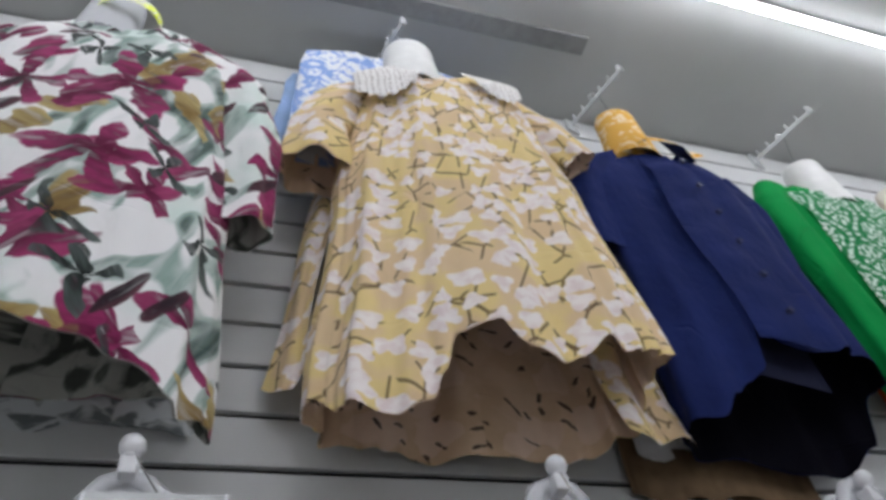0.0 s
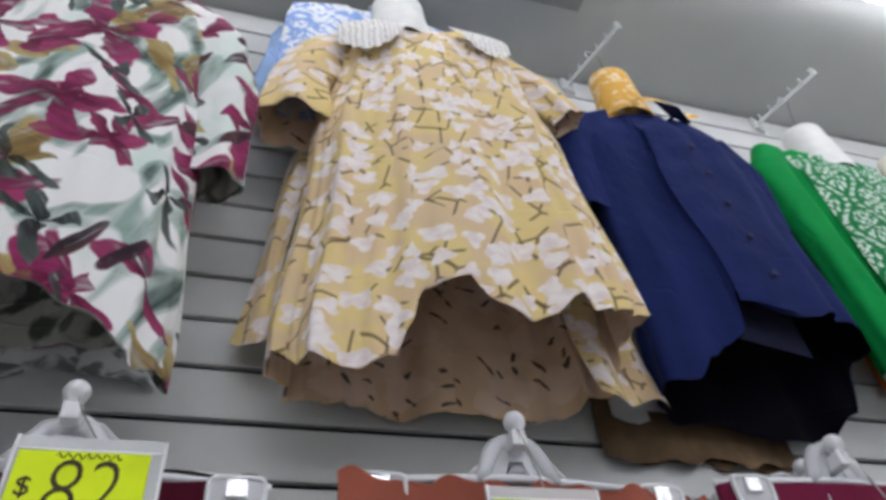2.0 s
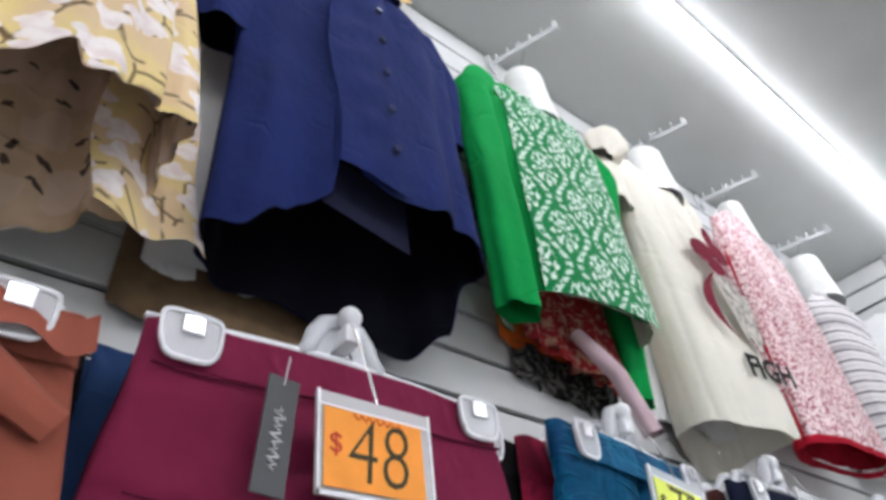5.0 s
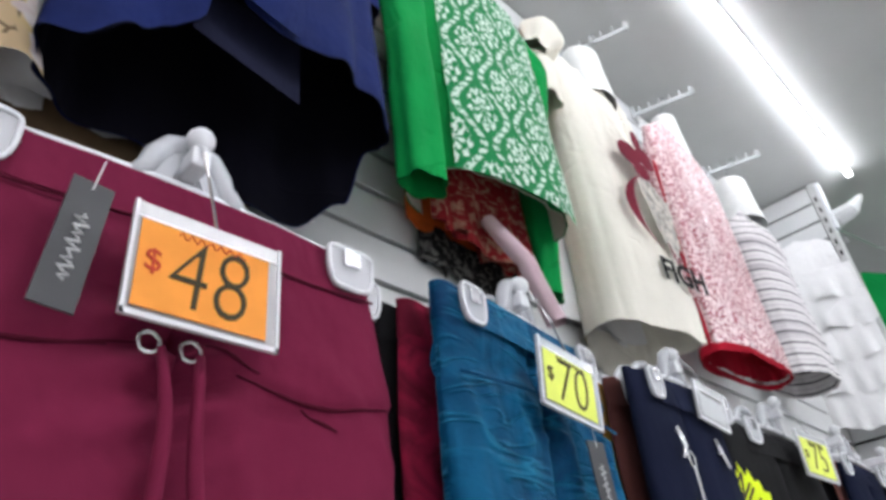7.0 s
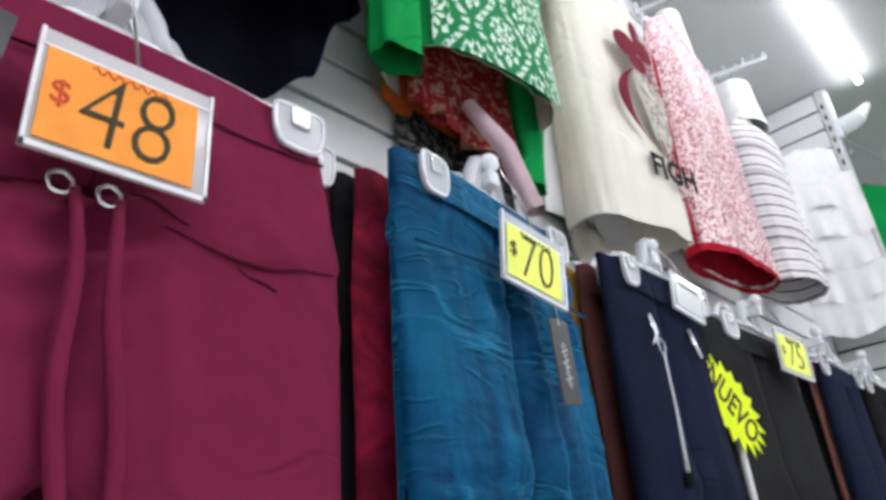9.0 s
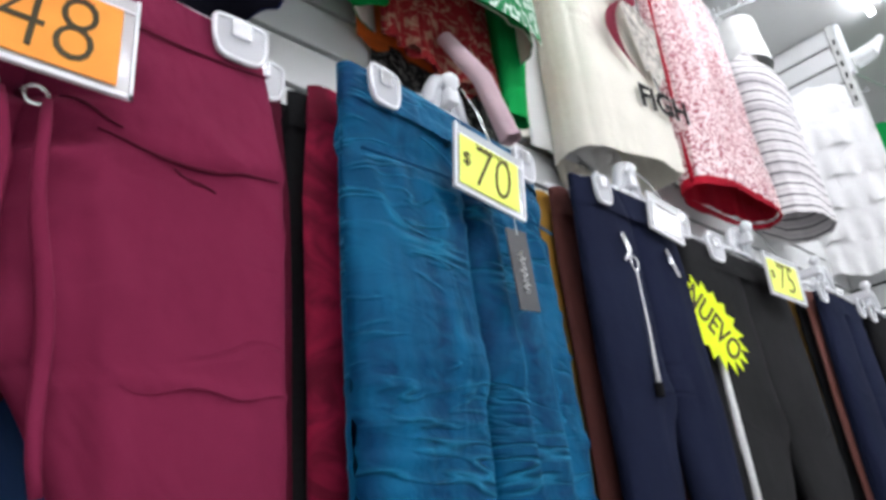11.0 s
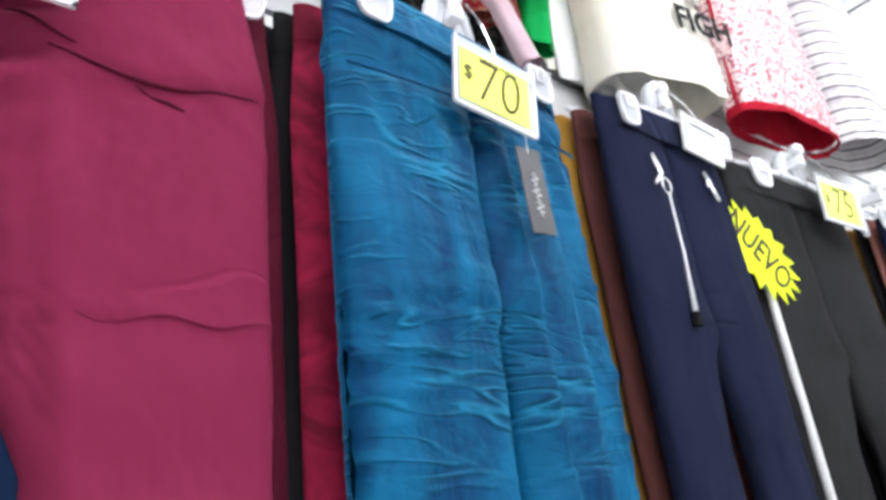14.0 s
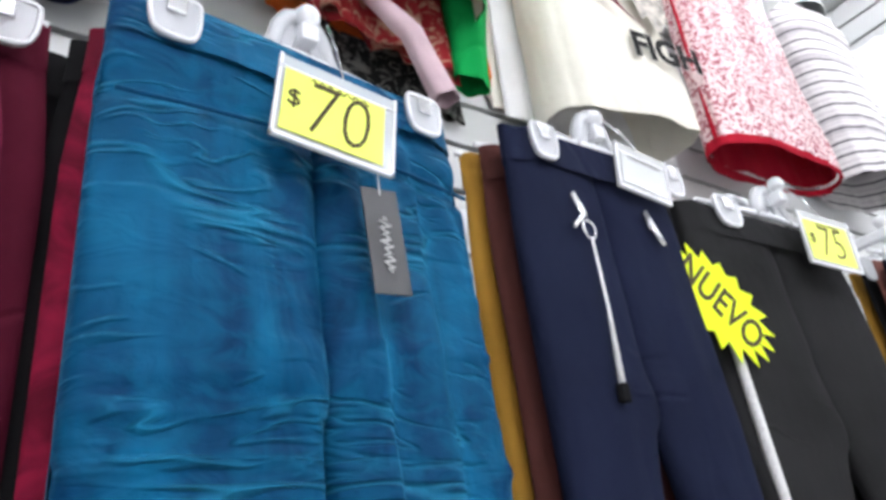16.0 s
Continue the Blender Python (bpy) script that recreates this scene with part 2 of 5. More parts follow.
def floral_white():
    """Watercolour lilies: grey-green washes, ochre leaves, magenta petals and dark pointed sprigs on white."""
    n = Nodes("white_watercolour_floral", 0.8, 0, 0.1)
    uv = n.uv(1.0, 1.0, 0.03, 0.02)
    base = n.mix(n.step(n.noise(uv, 5.0, 3.0).outputs[0], 0.50, 0.66), (0.86, 0.86, 0.86), (0.68, 0.79, 0.74))
    wash = n.node("ShaderNodeTexNoise", Vector=n.uv(1.5, 0.8, 0.3, 0.7, 28), Scale=7.0, Detail=1.5, Distortion=1.3).outputs[0]
    vein = n.node("ShaderNodeTexNoise", Vector=n.uv(6.0, 1.0, 0.1, 0.7, 28), Scale=8.0, Detail=3.0, Distortion=0.6).outputs[0]
    soft = n.math("ADD", n.math("MULTIPLY", n.step(vein, 0.3, 0.7), 0.5), 0.5)
    base = n.mix(n.math("MULTIPLY", n.step(wash, 0.505, 0.56), soft), base, (0.25, 0.37, 0.325))
    base = n.mix(n.math("MULTIPLY", n.step(wash, 0.57, 0.65), soft), base, (0.05, 0.085, 0.075))
    for sx, sy, scale, petals, size, ox, turn, pairs, thr, wob, lobes in (
        (0.60, 1.20, 11.0, 2, 0.58, 0.77, 35, ((0.20, 0.12, 0.03), (0.52, 0.42, 0.19)), 0.36, 1.5, 0.34),
        (0.55, 1.30, 10.0, 2, 0.56, 2.77, -58, ((0.16, 0.09, 0.025), (0.47, 0.37, 0.16)), 0.26, 1.6, 0.32),
        (0.60, 1.20, 11.0, 2, 0.56, 0.13, -35, ((0.11, 0.004, 0.038), (0.36, 0.05, 0.15)), 0.30, 1.4, 0.40),
        (0.65, 1.20, 11.0, 3, 0.55, 1.93, 50, ((0.10, 0.004, 0.036), (0.33, 0.05, 0.14)), 0.22, 1.3, 0.44),
        (1.00, 1.00, 6.0, 5, 0.58, 3.31, 10, ((0.09, 0.003, 0.030), (0.36, 0.04, 0.15)), 0.30, 1.1, 0.42),
        (0.80, 1.20, 10.0, 4, 0.50, 1.31, 62, ((0.010, 0.014, 0.013), (0.12, 0.15, 0.14)), 0.34, 1.3, 0.52),
        (0.45, 1.50, 15.0, 1, 0.36, 2.71, -52, ((0.02, 0.015, 0.02), (0.16, 0.06, 0.08)), 0.22, 0.8, 0.30),
    ):
        m, col, dist, v2 = n.flowers(n.uv(sx, sy, ox, ox * 1.7, turn), scale, petals, size, 0.16, 1.0, wob, lobes)
        keep = n.math("LESS_THAN", col.outputs[1], thr)
        streak = n.noise(n.uv(sx * 2.0, sy * 6.0, ox, 0.3, turn), 9.0, 3.0).outputs[0]
        heart = n.math("ADD", n.math("MULTIPLY", dist, 0.8), n.math("MULTIPLY", streak, 0.9))
        tone = n.mix(n.step(heart, 0.40, 1.0), *pairs)
        wet = n.math("ADD", n.math("MULTIPLY", n.step(streak, 0.3, 0.5), 0.35), 0.65)
        base = n.mix(n.math("MULTIPLY", n.math("MULTIPLY", m, keep), wet), base, tone)
    n.color(base)
    weave(n)
    return n.mat


def floral_yellow():
    """White cup-shaped blossoms with thin brown stems on mustard."""
    n = Nodes("mustard_blossom_print", 0.85, 0, 0.1)
    uv = n.uv()
    base = n.mix(n.step(n.noise(uv, 13.0, 2.0).outputs[0], 0.42, 0.58), (0.73, 0.55, 0.34), (0.77, 0.61, 0.28))
    for sx, sy, turn, ox, scale, keep_at in ((1.0, 0.7, 8, 0.2, 17.0, 0.46), (0.7, 1.0, -30, 0.9, 15.0, 0.49)):
        v = n.node("ShaderNodeTexVoronoi", Vector=n.uv(sx, sy, ox, 0.4, turn), Scale=scale)
        v.feature, v.voronoi_dimensions = "DISTANCE_TO_EDGE", "2D"
        stem = n.math("SUBTRACT", 1.0, n.step(v.outputs["Distance"], 0.010, 0.045))
        part_of = n.step(n.noise(n.uv(1, 1, ox, 0.1), 20.0, 1.0).outputs[0], keep_at, keep_at + 0.04)
        base = n.mix(n.math("MULTIPLY", n.math("MULTIPLY", stem, part_of), 0.85), base, (0.13, 0.075, 0.04))
    for scale, ox, thr, size, turn in ((21.0, 0.0, 0.52, 0.44, 0), (22.0, 0.53, 0.40, 0.43, 25), (26.0, 1.13, 0.24, 0.42, -35)):
        m, col, dist, v2 = n.flowers(n.uv(0.9, 1.08, ox, ox * 2.3, turn), scale, 3, size, 0.26, 0.75, 0.10, 0.20)
        keep = n.math("LESS_THAN", col.outputs[1], thr)
        tone = n.mix(n.step(n.noise(v2, 60.0, 2.0).outputs[0], 0.4, 0.65), (0.90, 0.84, 0.82), (0.80, 0.69, 0.68))
        base = n.mix(n.math("MULTIPLY", m, keep), base, tone)
    n.color(base)
    weave(n, crease=0.3)
    return n.mat


def yellow_reverse():
    """The print's ghost on the reverse, with small dark ticks."""
    n = Nodes("mustard_reverse", 0.9)
    uv = n.uv()
    # tones raised to stand in for light coming through the cloth
    base = n.mix(n.step(n.noise(uv, 16.0, 3.0).outputs[0], 0.4, 0.6), (0.66, 0.47, 0.31), (0.74, 0.55, 0.39))
    g, gc, gd, gv = n.flowers(n.uv(1, 1, 0.6, 0.9), 17.0, 3, 0.6, 0.3, 0.95, 0.25, 0.17)
    base = n.mix(n.math("MULTIPLY", g, n.math("MULTIPLY", n.math("LESS_THAN", gc.outputs[1], 0.7), 0.5)), base, (0.82, 0.64, 0.54))
    for ox, turn, scale in ((0.3, 20, 17.0), (1.3, -50, 15.0)):
        m, col, dist, v2 = n.flowers(n.uv(0.75, 1.5, ox, 0.2, turn), scale * 1.5, 2, 0.22, 0.9, 1.0, 0.8)
        base = n.mix(n.math("MULTIPLY", n.math("MULTIPLY", m, n.math("LESS_THAN", col.outputs[1], 0.34)), 0.9), base, (0.06, 0.035, 0.03))
    n.color(base)
    weave(n, crease=0.3)
    return n.mat


def damask():
    """White damask on green: leafy medallions in staggered columns, framed by broad ogee stems."""
    n = Nodes("green_white_damask", 0.8, 0, 0.1)
    t = n.node("ShaderNodeTexCoord")
    s = n.node("ShaderNodeSeparateXYZ", Vector=t.outputs["UV"])
    wide, tall = 0.125, 0.165

    def cell(ox, oy):
        """Mirrored x in 0..0.5 and y in -0.5..0.5 of a repeat."""
        x = n.math("PINGPONG", n.math("ADD", n.math("DIVIDE", s.outputs[0], wide), ox), 0.5)
        y = n.math("SUBTRACT", n.math("FRACT", n.math("ADD", n.math("DIVIDE", s.outputs[1], tall), oy)), 0.5)
        return x, y

    mark = None
    for ox, oy, stems in ((0.0, 0.0, 1.0), (0.5, 0.5, 0.0)):
        x, y = cell(ox, oy)
        r = n.math("SQRT", n.math("ADD", n.math("POWER", n.math("MULTIPLY", x, 3.1), 2.0), n.math("POWER", n.math("MULTIPLY", y, 2.6), 2.0)))
        ang = n.math("ARCTAN2", n.math("MULTIPLY", x, 3.1), n.math("MULTIPLY", y, 2.6))
        vec = n.node("ShaderNodeCombineXYZ", X=x, Y=y, Z=0.37 + ox).outputs[0]
        curl = n.math("SUBTRACT", n.node("ShaderNodeTexNoise", Vector=vec, Scale=11.0, Detail=1.0, Distortion=1.4).outputs[0], 0.5)
        leaf = n.math("COSINE", n.math("ADD", n.math("MULTIPLY", ang, 9.0), n.math("MULTIPLY", r, 5.0)))
        rings = n.math("COSINE", n.math("MULTIPLY", r, 19.0))
        body = n.math("ADD", n.math("ADD", n.math("MULTIPLY", leaf, 0.55), n.math("MULTIPLY", rings, 0.40)), n.math("MULTIPLY", curl, 3.2))
        edge = n.math("ADD", n.math("MULTIPLY", n.math("COSINE", n.math("MULTIPLY", ang, 10.0)), 0.10), 0.74)
        inside = n.math("SUBTRACT", 1.0, n.step(n.math("SUBTRACT", r, edge), -0.03, 0.05))
        motif = n.math("MULTIPLY", n.step(body, -0.22, 0.10), inside)
        ogee = n.math("ADD", n.math("MULTIPLY", n.math("COSINE", n.math("MULTIPLY", y, 6.2832)), 0.16), 0.25)
        stem = n.math("SUBTRACT", 1.0, n.step(n.math("ABSOLUTE", n.math("SUBTRACT", x, ogee)), 0.035, 0.065))
        bite = n.step(n.math("ADD", n.math("COSINE", n.math("MULTIPLY", y, 56.0)), n.math("MULTIPLY", curl, 4.0)), -0.75, -0.35)
        both = n.math("MAXIMUM", motif, n.math("MULTIPLY", n.math("MULTIPLY", stem, bite), 0.9 * stems))
        mark = both if mark is None else n.math("MAXIMUM", mark, both)
    fine = n.step(n.noise(t.outputs["UV"], 150.0, 2.0).outputs[0], 0.34, 0.44)
    n.color(n.mix(n.math("MULTIPLY", mark, fine), (0.004, 0.21, 0.060), (0.68, 0.80, 0.72)))
    weave(n, crease=0.2)
    return n.mat


def sequins():
    n = Nodes("pink_sequin_cloth", 0.35, 0.0)
    v = n.node("ShaderNodeTexVoronoi", Vector=n.uv(), Scale=210.0)
    v.voronoi_dimensions = "2D"
    c = n.node("ShaderNodeSeparateColor", Color=v.outputs["Color"])
    a = n.mix(n.step(c.outputs[0], 0.25, 0.55), (0.38, 0.08, 0.11), (0.85, 0.68, 0.69))
    n.color(n.mix(n.step(n.noise(n.uv(), 14.0).outputs[0], 0.45, 1.1), a, (0.66, 0.34, 0.37)))
    n.put(n.bsdf.inputs["Roughness"], n.math("ADD", n.math("MULTIPLY", c.outputs[1], 0.4), 0.2))
    n.bump(c.outputs[2], 0.6, 0.002)
    return n.mat


def striped():
    n = Nodes("white_black_striped_knit", 0.85, 0, 0.15)
    t = n.node("ShaderNodeTexCoord")
    s = n.node("ShaderNodeSeparateXYZ", Vector=t.outputs["UV"])
    wob = n.math("MULTIPLY", n.noise(t.outputs["UV"], 6.0, 2.0).outputs[0], 0.012)
    y = n.math("ADD", s.outputs[1], wob)
    f = n.math("FRACT", n.math("DIVIDE", y, 0.033))
    line = n.math("LESS_THAN", f, 0.17)
    thin = n.math("LESS_THAN", n.math("ABSOLUTE", n.math("SUBTRACT", f, 0.55)), 0.05)
    band = n.math("LESS_THAN", n.math("ABSOLUTE", n.math("SUBTRACT", n.noise(n.node("ShaderNodeCombineXYZ", Y=y).outputs[0], 11.0, 1.0).outputs[0], 0.62)), 0.05)
    base = n.mix(n.math("MULTIPLY", thin, 0.6), (0.76, 0.74, 0.74), (0.42, 0.38, 0.42))
    base = n.mix(n.math("MULTIPLY", band, 0.5), base, (0.35, 0.32, 0.35))
    n.color(n.mix(line, base, (0.10, 0.09, 0.11)))
    weave(n)
    return n.mat


def mixed(name, a, b, scale, lo=0.45, hi=0.55, rough=0.85, solid=False):
    """Two-coloured busy print."""
    n = Nodes(name, rough)
    nz = n.node("ShaderNodeTexNoise", Vector=n.obj() if solid else n.uv(), Scale=scale, Detail=3.0, Distortion=1.5)
    n.color(n.mix(n.step(nz.outputs[0], lo, hi), a, b))
    weave(n)
    return n.mat


def lace(name, rgb):
    """White eyelet collar: dark little holes."""
    n = Nodes(name, 0.85)
    v = n.node("ShaderNodeTexVoronoi", Vector=n.uv(), Scale=75.0, Randomness=0.35)
    v.voronoi_dimensions = "2D"
    hole = n.math("SUBTRACT", 1.0, n.step(v.outputs["Distance"], 0.16, 0.24))
    n.color(n.mix(hole, rgb, (0.25, 0.2, 0.18)))
    weave(n)
    return n.mat


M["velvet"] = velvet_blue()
M["floral"] = floral_white()
# reverse of the print, darkened to hold the shade inside the blouse
M["floral_inside"] = mixed("shaded_floral_reverse", (0.10, 0.11, 0.095), (0.52, 0.52, 0.48), 11.0, 0.42, 0.56)
M["yellow"] = floral_yellow()
M["yellow_lining"] = yellow_reverse()
M["damask"] = damask()
M["sequin"] = sequins()
M["striped"] = striped()
M["lace"] = lace("white_eyelet_lace", (0.80, 0.79, 0.77))
M["red_velvet"] = mixed("crimson_velvet_mottled", (0.11, 0.006, 0.020), (0.27, 0.012, 0.045), 22.0, 0.35, 0.68, 0.8)
M["paisley"] = mixed("red_paisley_chiffon", (0.28, 0.02, 0.025), (0.42, 0.24, 0.17), 45.0, 0.5, 0.64)
M["blacklace"] = mixed("black_print_chiffon", (0.015, 0.015, 0.015), (0.15, 0.15, 0.14), 60.0, 0.5, 0.62)
M["bluefloral"] = mixed("blue_white_floral", (0.75, 0.78, 0.82), (0.25, 0.38, 0.70), 26.0)
M["orange_floral"] = mixed("amber_flower_print", (0.70, 0.40, 0.09), (0.80, 0.66, 0.44), 30.0, 0.5, 0.62, 0.85, True)
M["neon_print"] = mixed("neon_band_print", (0.75, 0.85, 0.05), (0.75, 0.74, 0.66), 60.0)
M["greyfloral"] = mixed("grey_white_print", (0.66, 0.69, 0.70), (0.20, 0.22, 0.23), 22.0, 0.5, 0.62)


# ---- mesh helpers ----
def link(name, verts, faces, mat, parent=None, label="", uvs=None, smooth=True):
    me = bpy.data.meshes.new(name)
    me.from_pydata([tuple(v) for v in verts], [], faces)
    if uvs is not None:
        layer = me.uv_layers.new(name="UVMap")
        flat = np.array([uvs[l.vertex_index] for l in me.loops], dtype=np.float32).ravel()
        layer.data.foreach_set("uv", flat)
    me.polygons.foreach_set("use_smooth", [smooth] * len(me.polygons))
    me.materials.append(mat)
    me.update()
    ob = new(name, me)
    if parent:
        ob.parent = parent
    if label:
        ob["label"] = label
    return ob


def part(name, bm, mat, parent=None, label="", smooth=False):
    me = bpy.data.meshes.new(name)
    bmesh.ops.recalc_face_normals(bm, faces=bm.faces[:])
    bm.to_mesh(me)
    bm.free()
    me.polygons.foreach_set("use_smooth", [smooth] * len(me.polygons))
    me.materials.append(mat)
    ob = new(name, me)
    if parent:
        ob.parent = parent
    if label:
        ob["label"] = label
    return ob


def thing(name, at, label, category, group="", rz=0.0, rx=0.0, ry=0.0):
    e = new(name)
    e.empty_display_size = 0.05
    e.matrix_basis = pose(*at, rx, ry, rz)
    return tagged(e, label, category, group)


def box(bm, lo, hi, bevel=0.0):
    c = [(a + b) / 2 for a, b in zip(lo, hi)]
    s = [abs(b - a) for a, b in zip(lo, hi)]
    r = bmesh.ops.create_cube(bm, size=1.0, matrix=Matrix.Translation(c) @ Matrix.Diagonal((*s, 1)))
    if bevel:
        edges = list({e for v in r["verts"] for e in v.link_edges})
        bmesh.ops.bevel(bm, geom=edges, offset=bevel, segments=2, affect="EDGES", profile=0.6)
    return bm


def tube(bm, points, radius, sides=8, closed=False, cap=True):
    """A round rod along points; radius is one number or one a point."""
    pts = [Vector(p) for p in points]
    n = len(pts)
    rad = radius if isinstance(radius, (list, tuple)) else [radius] * n
    rings = []
    for i, p in enumerate(pts):
        a = pts[(i - 1) % n] if closed or i else p
        b = pts[(i + 1) % n] if closed or i < n - 1 else p
        d = (b - a).normalized()
        up = Vector((0, 0, 1)) if abs(d.z) < 0.9 else Vector((0, 1, 0))
        s = d.cross(up).normalized()
        u = s.cross(d)
        rings.append([bm.verts.new(p + rad[i] * (math.cos(k * math.tau / sides) * s + math.sin(k * math.tau / sides) * u)) for k in range(sides)])
    for i in range(n if closed else n - 1):
        r, q = rings[i], rings[(i + 1) % n]
        for k in range(sides):
            bm.faces.new((r[k], r[(k + 1) % sides], q[(k + 1) % sides], q[k]))
    if cap and not closed:
        bm.faces.new(rings[0][::-1])
        bm.faces.new(rings[-1])
    return bm


def ball(bm, at, r, sx=1, sy=1, sz=1):
    bmesh.ops.create_uvsphere(bm, u_segments=14, v_segments=9, radius=r, matrix=Matrix.Translation(at) @ Matrix.Diagonal((sx, sy, sz, 1)))
    return bm


def arc(cx, cz, r, a0, a1, steps, y=0.0, sx=1.0):
    return [(cx + sx * r * math.cos(radians(a0 + (a1 - a0) * i / steps)), y, cz + r * math.sin(radians(a0 + (a1 - a0) * i / steps))) for i in range(steps + 1)]


def words(text, size, mat, parent, m, name="lettering", shear=0.0, bold=0.0):
    """Lettering as a mesh, its middle at the pose m."""
    cu = bpy.data.curves.new(name, "FONT")
    cu.body, cu.size, cu.align_x, cu.align_y, cu.extrude, cu.shear, cu.offset = text, size, "CENTER", "CENTER", 0.0003, shear, bold
    cu.resolution_u = 3
    tmp = new("tmp", cu)
    me = bpy.data.meshes.new_from_object(tmp.evaluated_get(bpy.context.evaluated_depsgraph_get()))
    bpy.data.objects.remove(tmp)
    bpy.data.curves.remove(cu)
    me.materials.clear()
    me.materials.append(mat)
    ob = new(name, me)
    ob.parent = parent
    ob.matrix_basis = m
    return ob


def surf(name, fn, nu, nv, mat, parent, closed=True, label=""):
    """A cloth sheet from fn(u, v) -> (x, y, z), u and v in 0..1, with lengths in metres as its print's coordinates."""
    cols = nu if closed else nu + 1
    grid = [[Vector(fn(i / nu, j / nv)) for i in range(nu + 1)] for j in range(nv + 1)]
    mid = grid[nv // 2]
    run = [0.0]
    for i in range(nu):
        run.append(run[-1] + (mid[i + 1] - mid[i]).length)
    verts, uvs, faces = [], [], []
    for j in range(nv + 1):
        for i in range(nu + 1):
            verts.append(grid[j][i])
            uvs.append((run[i], grid[j][i].z))
    w = nu + 1
    for j in range(nv):
        for i in range(nu):
            faces.append((j * w + i, j * w + i + 1, (j + 1) * w + i + 1, (j + 1) * w + i))
    return link(name, verts, faces, mat, parent, label, uvs)


def wrinkle(x, z, seed, scale=9.0):
    return noise.noise(Vector((x * scale + seed * 7.3, seed * 3.1, z * scale * 0.6)))


def table(pairs, x):
    """Straight lines between (x, value) pairs."""
    if x <= pairs[0][0]:
        return pairs[0][1]
    for (a, p), (b, q) in zip(pairs, pairs[1:]):
        if x <= b:
            k = (x - a) / (b - a)
            k = k * k * (3 - 2 * k)
            return p + (q - p) * k
    return pairs[-1][1]


# ---- the room ----
X0, X1, Y0 = -3.2, 5.6, -3.4


def setting(name, bm, mat, label, category=""):
    ob = part(name, bm, mat)
    return tagged(ob, label, category or name.split("_")[0], kind="structure")


floor = setting("floor", box(bmesh.new(), (X0, Y0, -0.08), (X1, WALL_Y + 0.1, 0.0)), M["tile"], "pale tiled shop floor under the racks", "floor")
ceiling = setting("ceiling", box(bmesh.new(), (X0, Y0, CEIL_Z), (X1, WALL_Y + 0.1, CEIL_Z + 0.08)), M["ceiling"], "smooth pale grey painted shop ceiling", "ceiling")
setting("wall_south", box(bmesh.new(), (X0, Y0 - 0.1, 0), (X1, Y0, CEIL_Z)), M["paint"], "plain grey painted wall across the shop", "wall")
setting("wall_west", box(bmesh.new(), (X0 - 0.1, Y0, 0), (X0, WALL_Y + 0.1, CEIL_Z)), M["paint"], "plain grey painted side wall", "wall")
setting("wall_east", box(bmesh.new(), (X1, Y0, 0), (X1 + 0.1, WALL_Y + 0.1, CEIL_Z)), M["far_grey"], "dark grey wall at the far end", "wall")
wall = setting("wall_north", box(bmesh.new(), (X0, WALL_Y, 0), (X1, WALL_Y + 0.1, CEIL_Z)), M["groove"], "slatwall of pale grey boards with dark grooves", "wall")


def slat_board(name, length, height, depth=0.012):
    """A board with lipped edges that leave a narrow dark groove between boards."""
    bm = bmesh.new()
    box(bm, (0, -depth, 0.0045), (length, -0.0005, height - 0.0045), 0.0022)
    return bm


boards = part("slat", slat_board("slat", X1 - X0, SLAT), M["slat"], wall)
boards.location = (X0, WALL_Y, SLAT0 - SLAT * 21)
for k in range(-20, 13):
    b = new("slat", boards.data)
    b.parent = wall
    b.location = (X0, WALL_Y, SLAT0 + SLAT * k)

# the short return panel at the end of the bay
pillar = setting("wall_return", box(bmesh.new(), (PILLAR_X + 0.012, 0.03, 0), (PILLAR_X + 0.06, WALL_Y - 0.0125, CEIL_Z)), M["groove"], "short slatwall return panel closing the bay", "wall")
back = part("slat", slat_board("slat", 0.208, SLAT), M["slat"], pillar)
back.matrix_basis = pose(PILLAR_X + 0.0115, 0.242, SLAT0 - SLAT * 21, 0, 0, -90)
for k in range(-20, 13):
    b = new("slat", back.data)
    b.parent = pillar
    b.matrix_basis = pose(PILLAR_X + 0.0115, 0.242, SLAT0 + SLAT * k, 0, 0, -90)


def slotted_upright(x, y):
    up = thing("slotted_upright", (x, y, 0), "pale steel slotted upright at the panel's edge", "shelf upright")
    part("channel", box(bmesh.new(), (-0.006, -0.028, 0), (0.05, 0.0, CEIL_Z - 0.001), 0.002), M["steel"], up)
    slot = part("slot", box(bmesh.new(), (-0.0075, -0.018, 0), (-0.0055, -0.010, 0.022)), M["groove"], up)
    slot.location.z = 1.2
    for k in range(1, 33):
        s = new("slot", slot.data)
        s.parent = up
        s.location.z = 1.2 + 0.05 * k
    bm = bmesh.new()
    box(bm, (-0.012, -0.045, 2.66), (0.02, -0.029, 2.878), 0.003)
    part("bracket", bm, M["white_plastic"], up, "white end bracket")
    part("sleeve", tube(bmesh.new(), [(0.0, -0.05, 2.70), (0.0, -0.11, 2.71), (0.03, -0.15, 2.76)], [0.035, 0.03, 0.012], 12), M["clear"], up, "clear plastic guard")
    part("wire", tube(bmesh.new(), [(0, -0.04, 2.655), (0.25, -0.10, 2.64), (0.55, -0.25, 2.63)], 0.0025, 6), M["chrome"], up)
    return up


slotted_upright(PILLAR_X, 0.03)


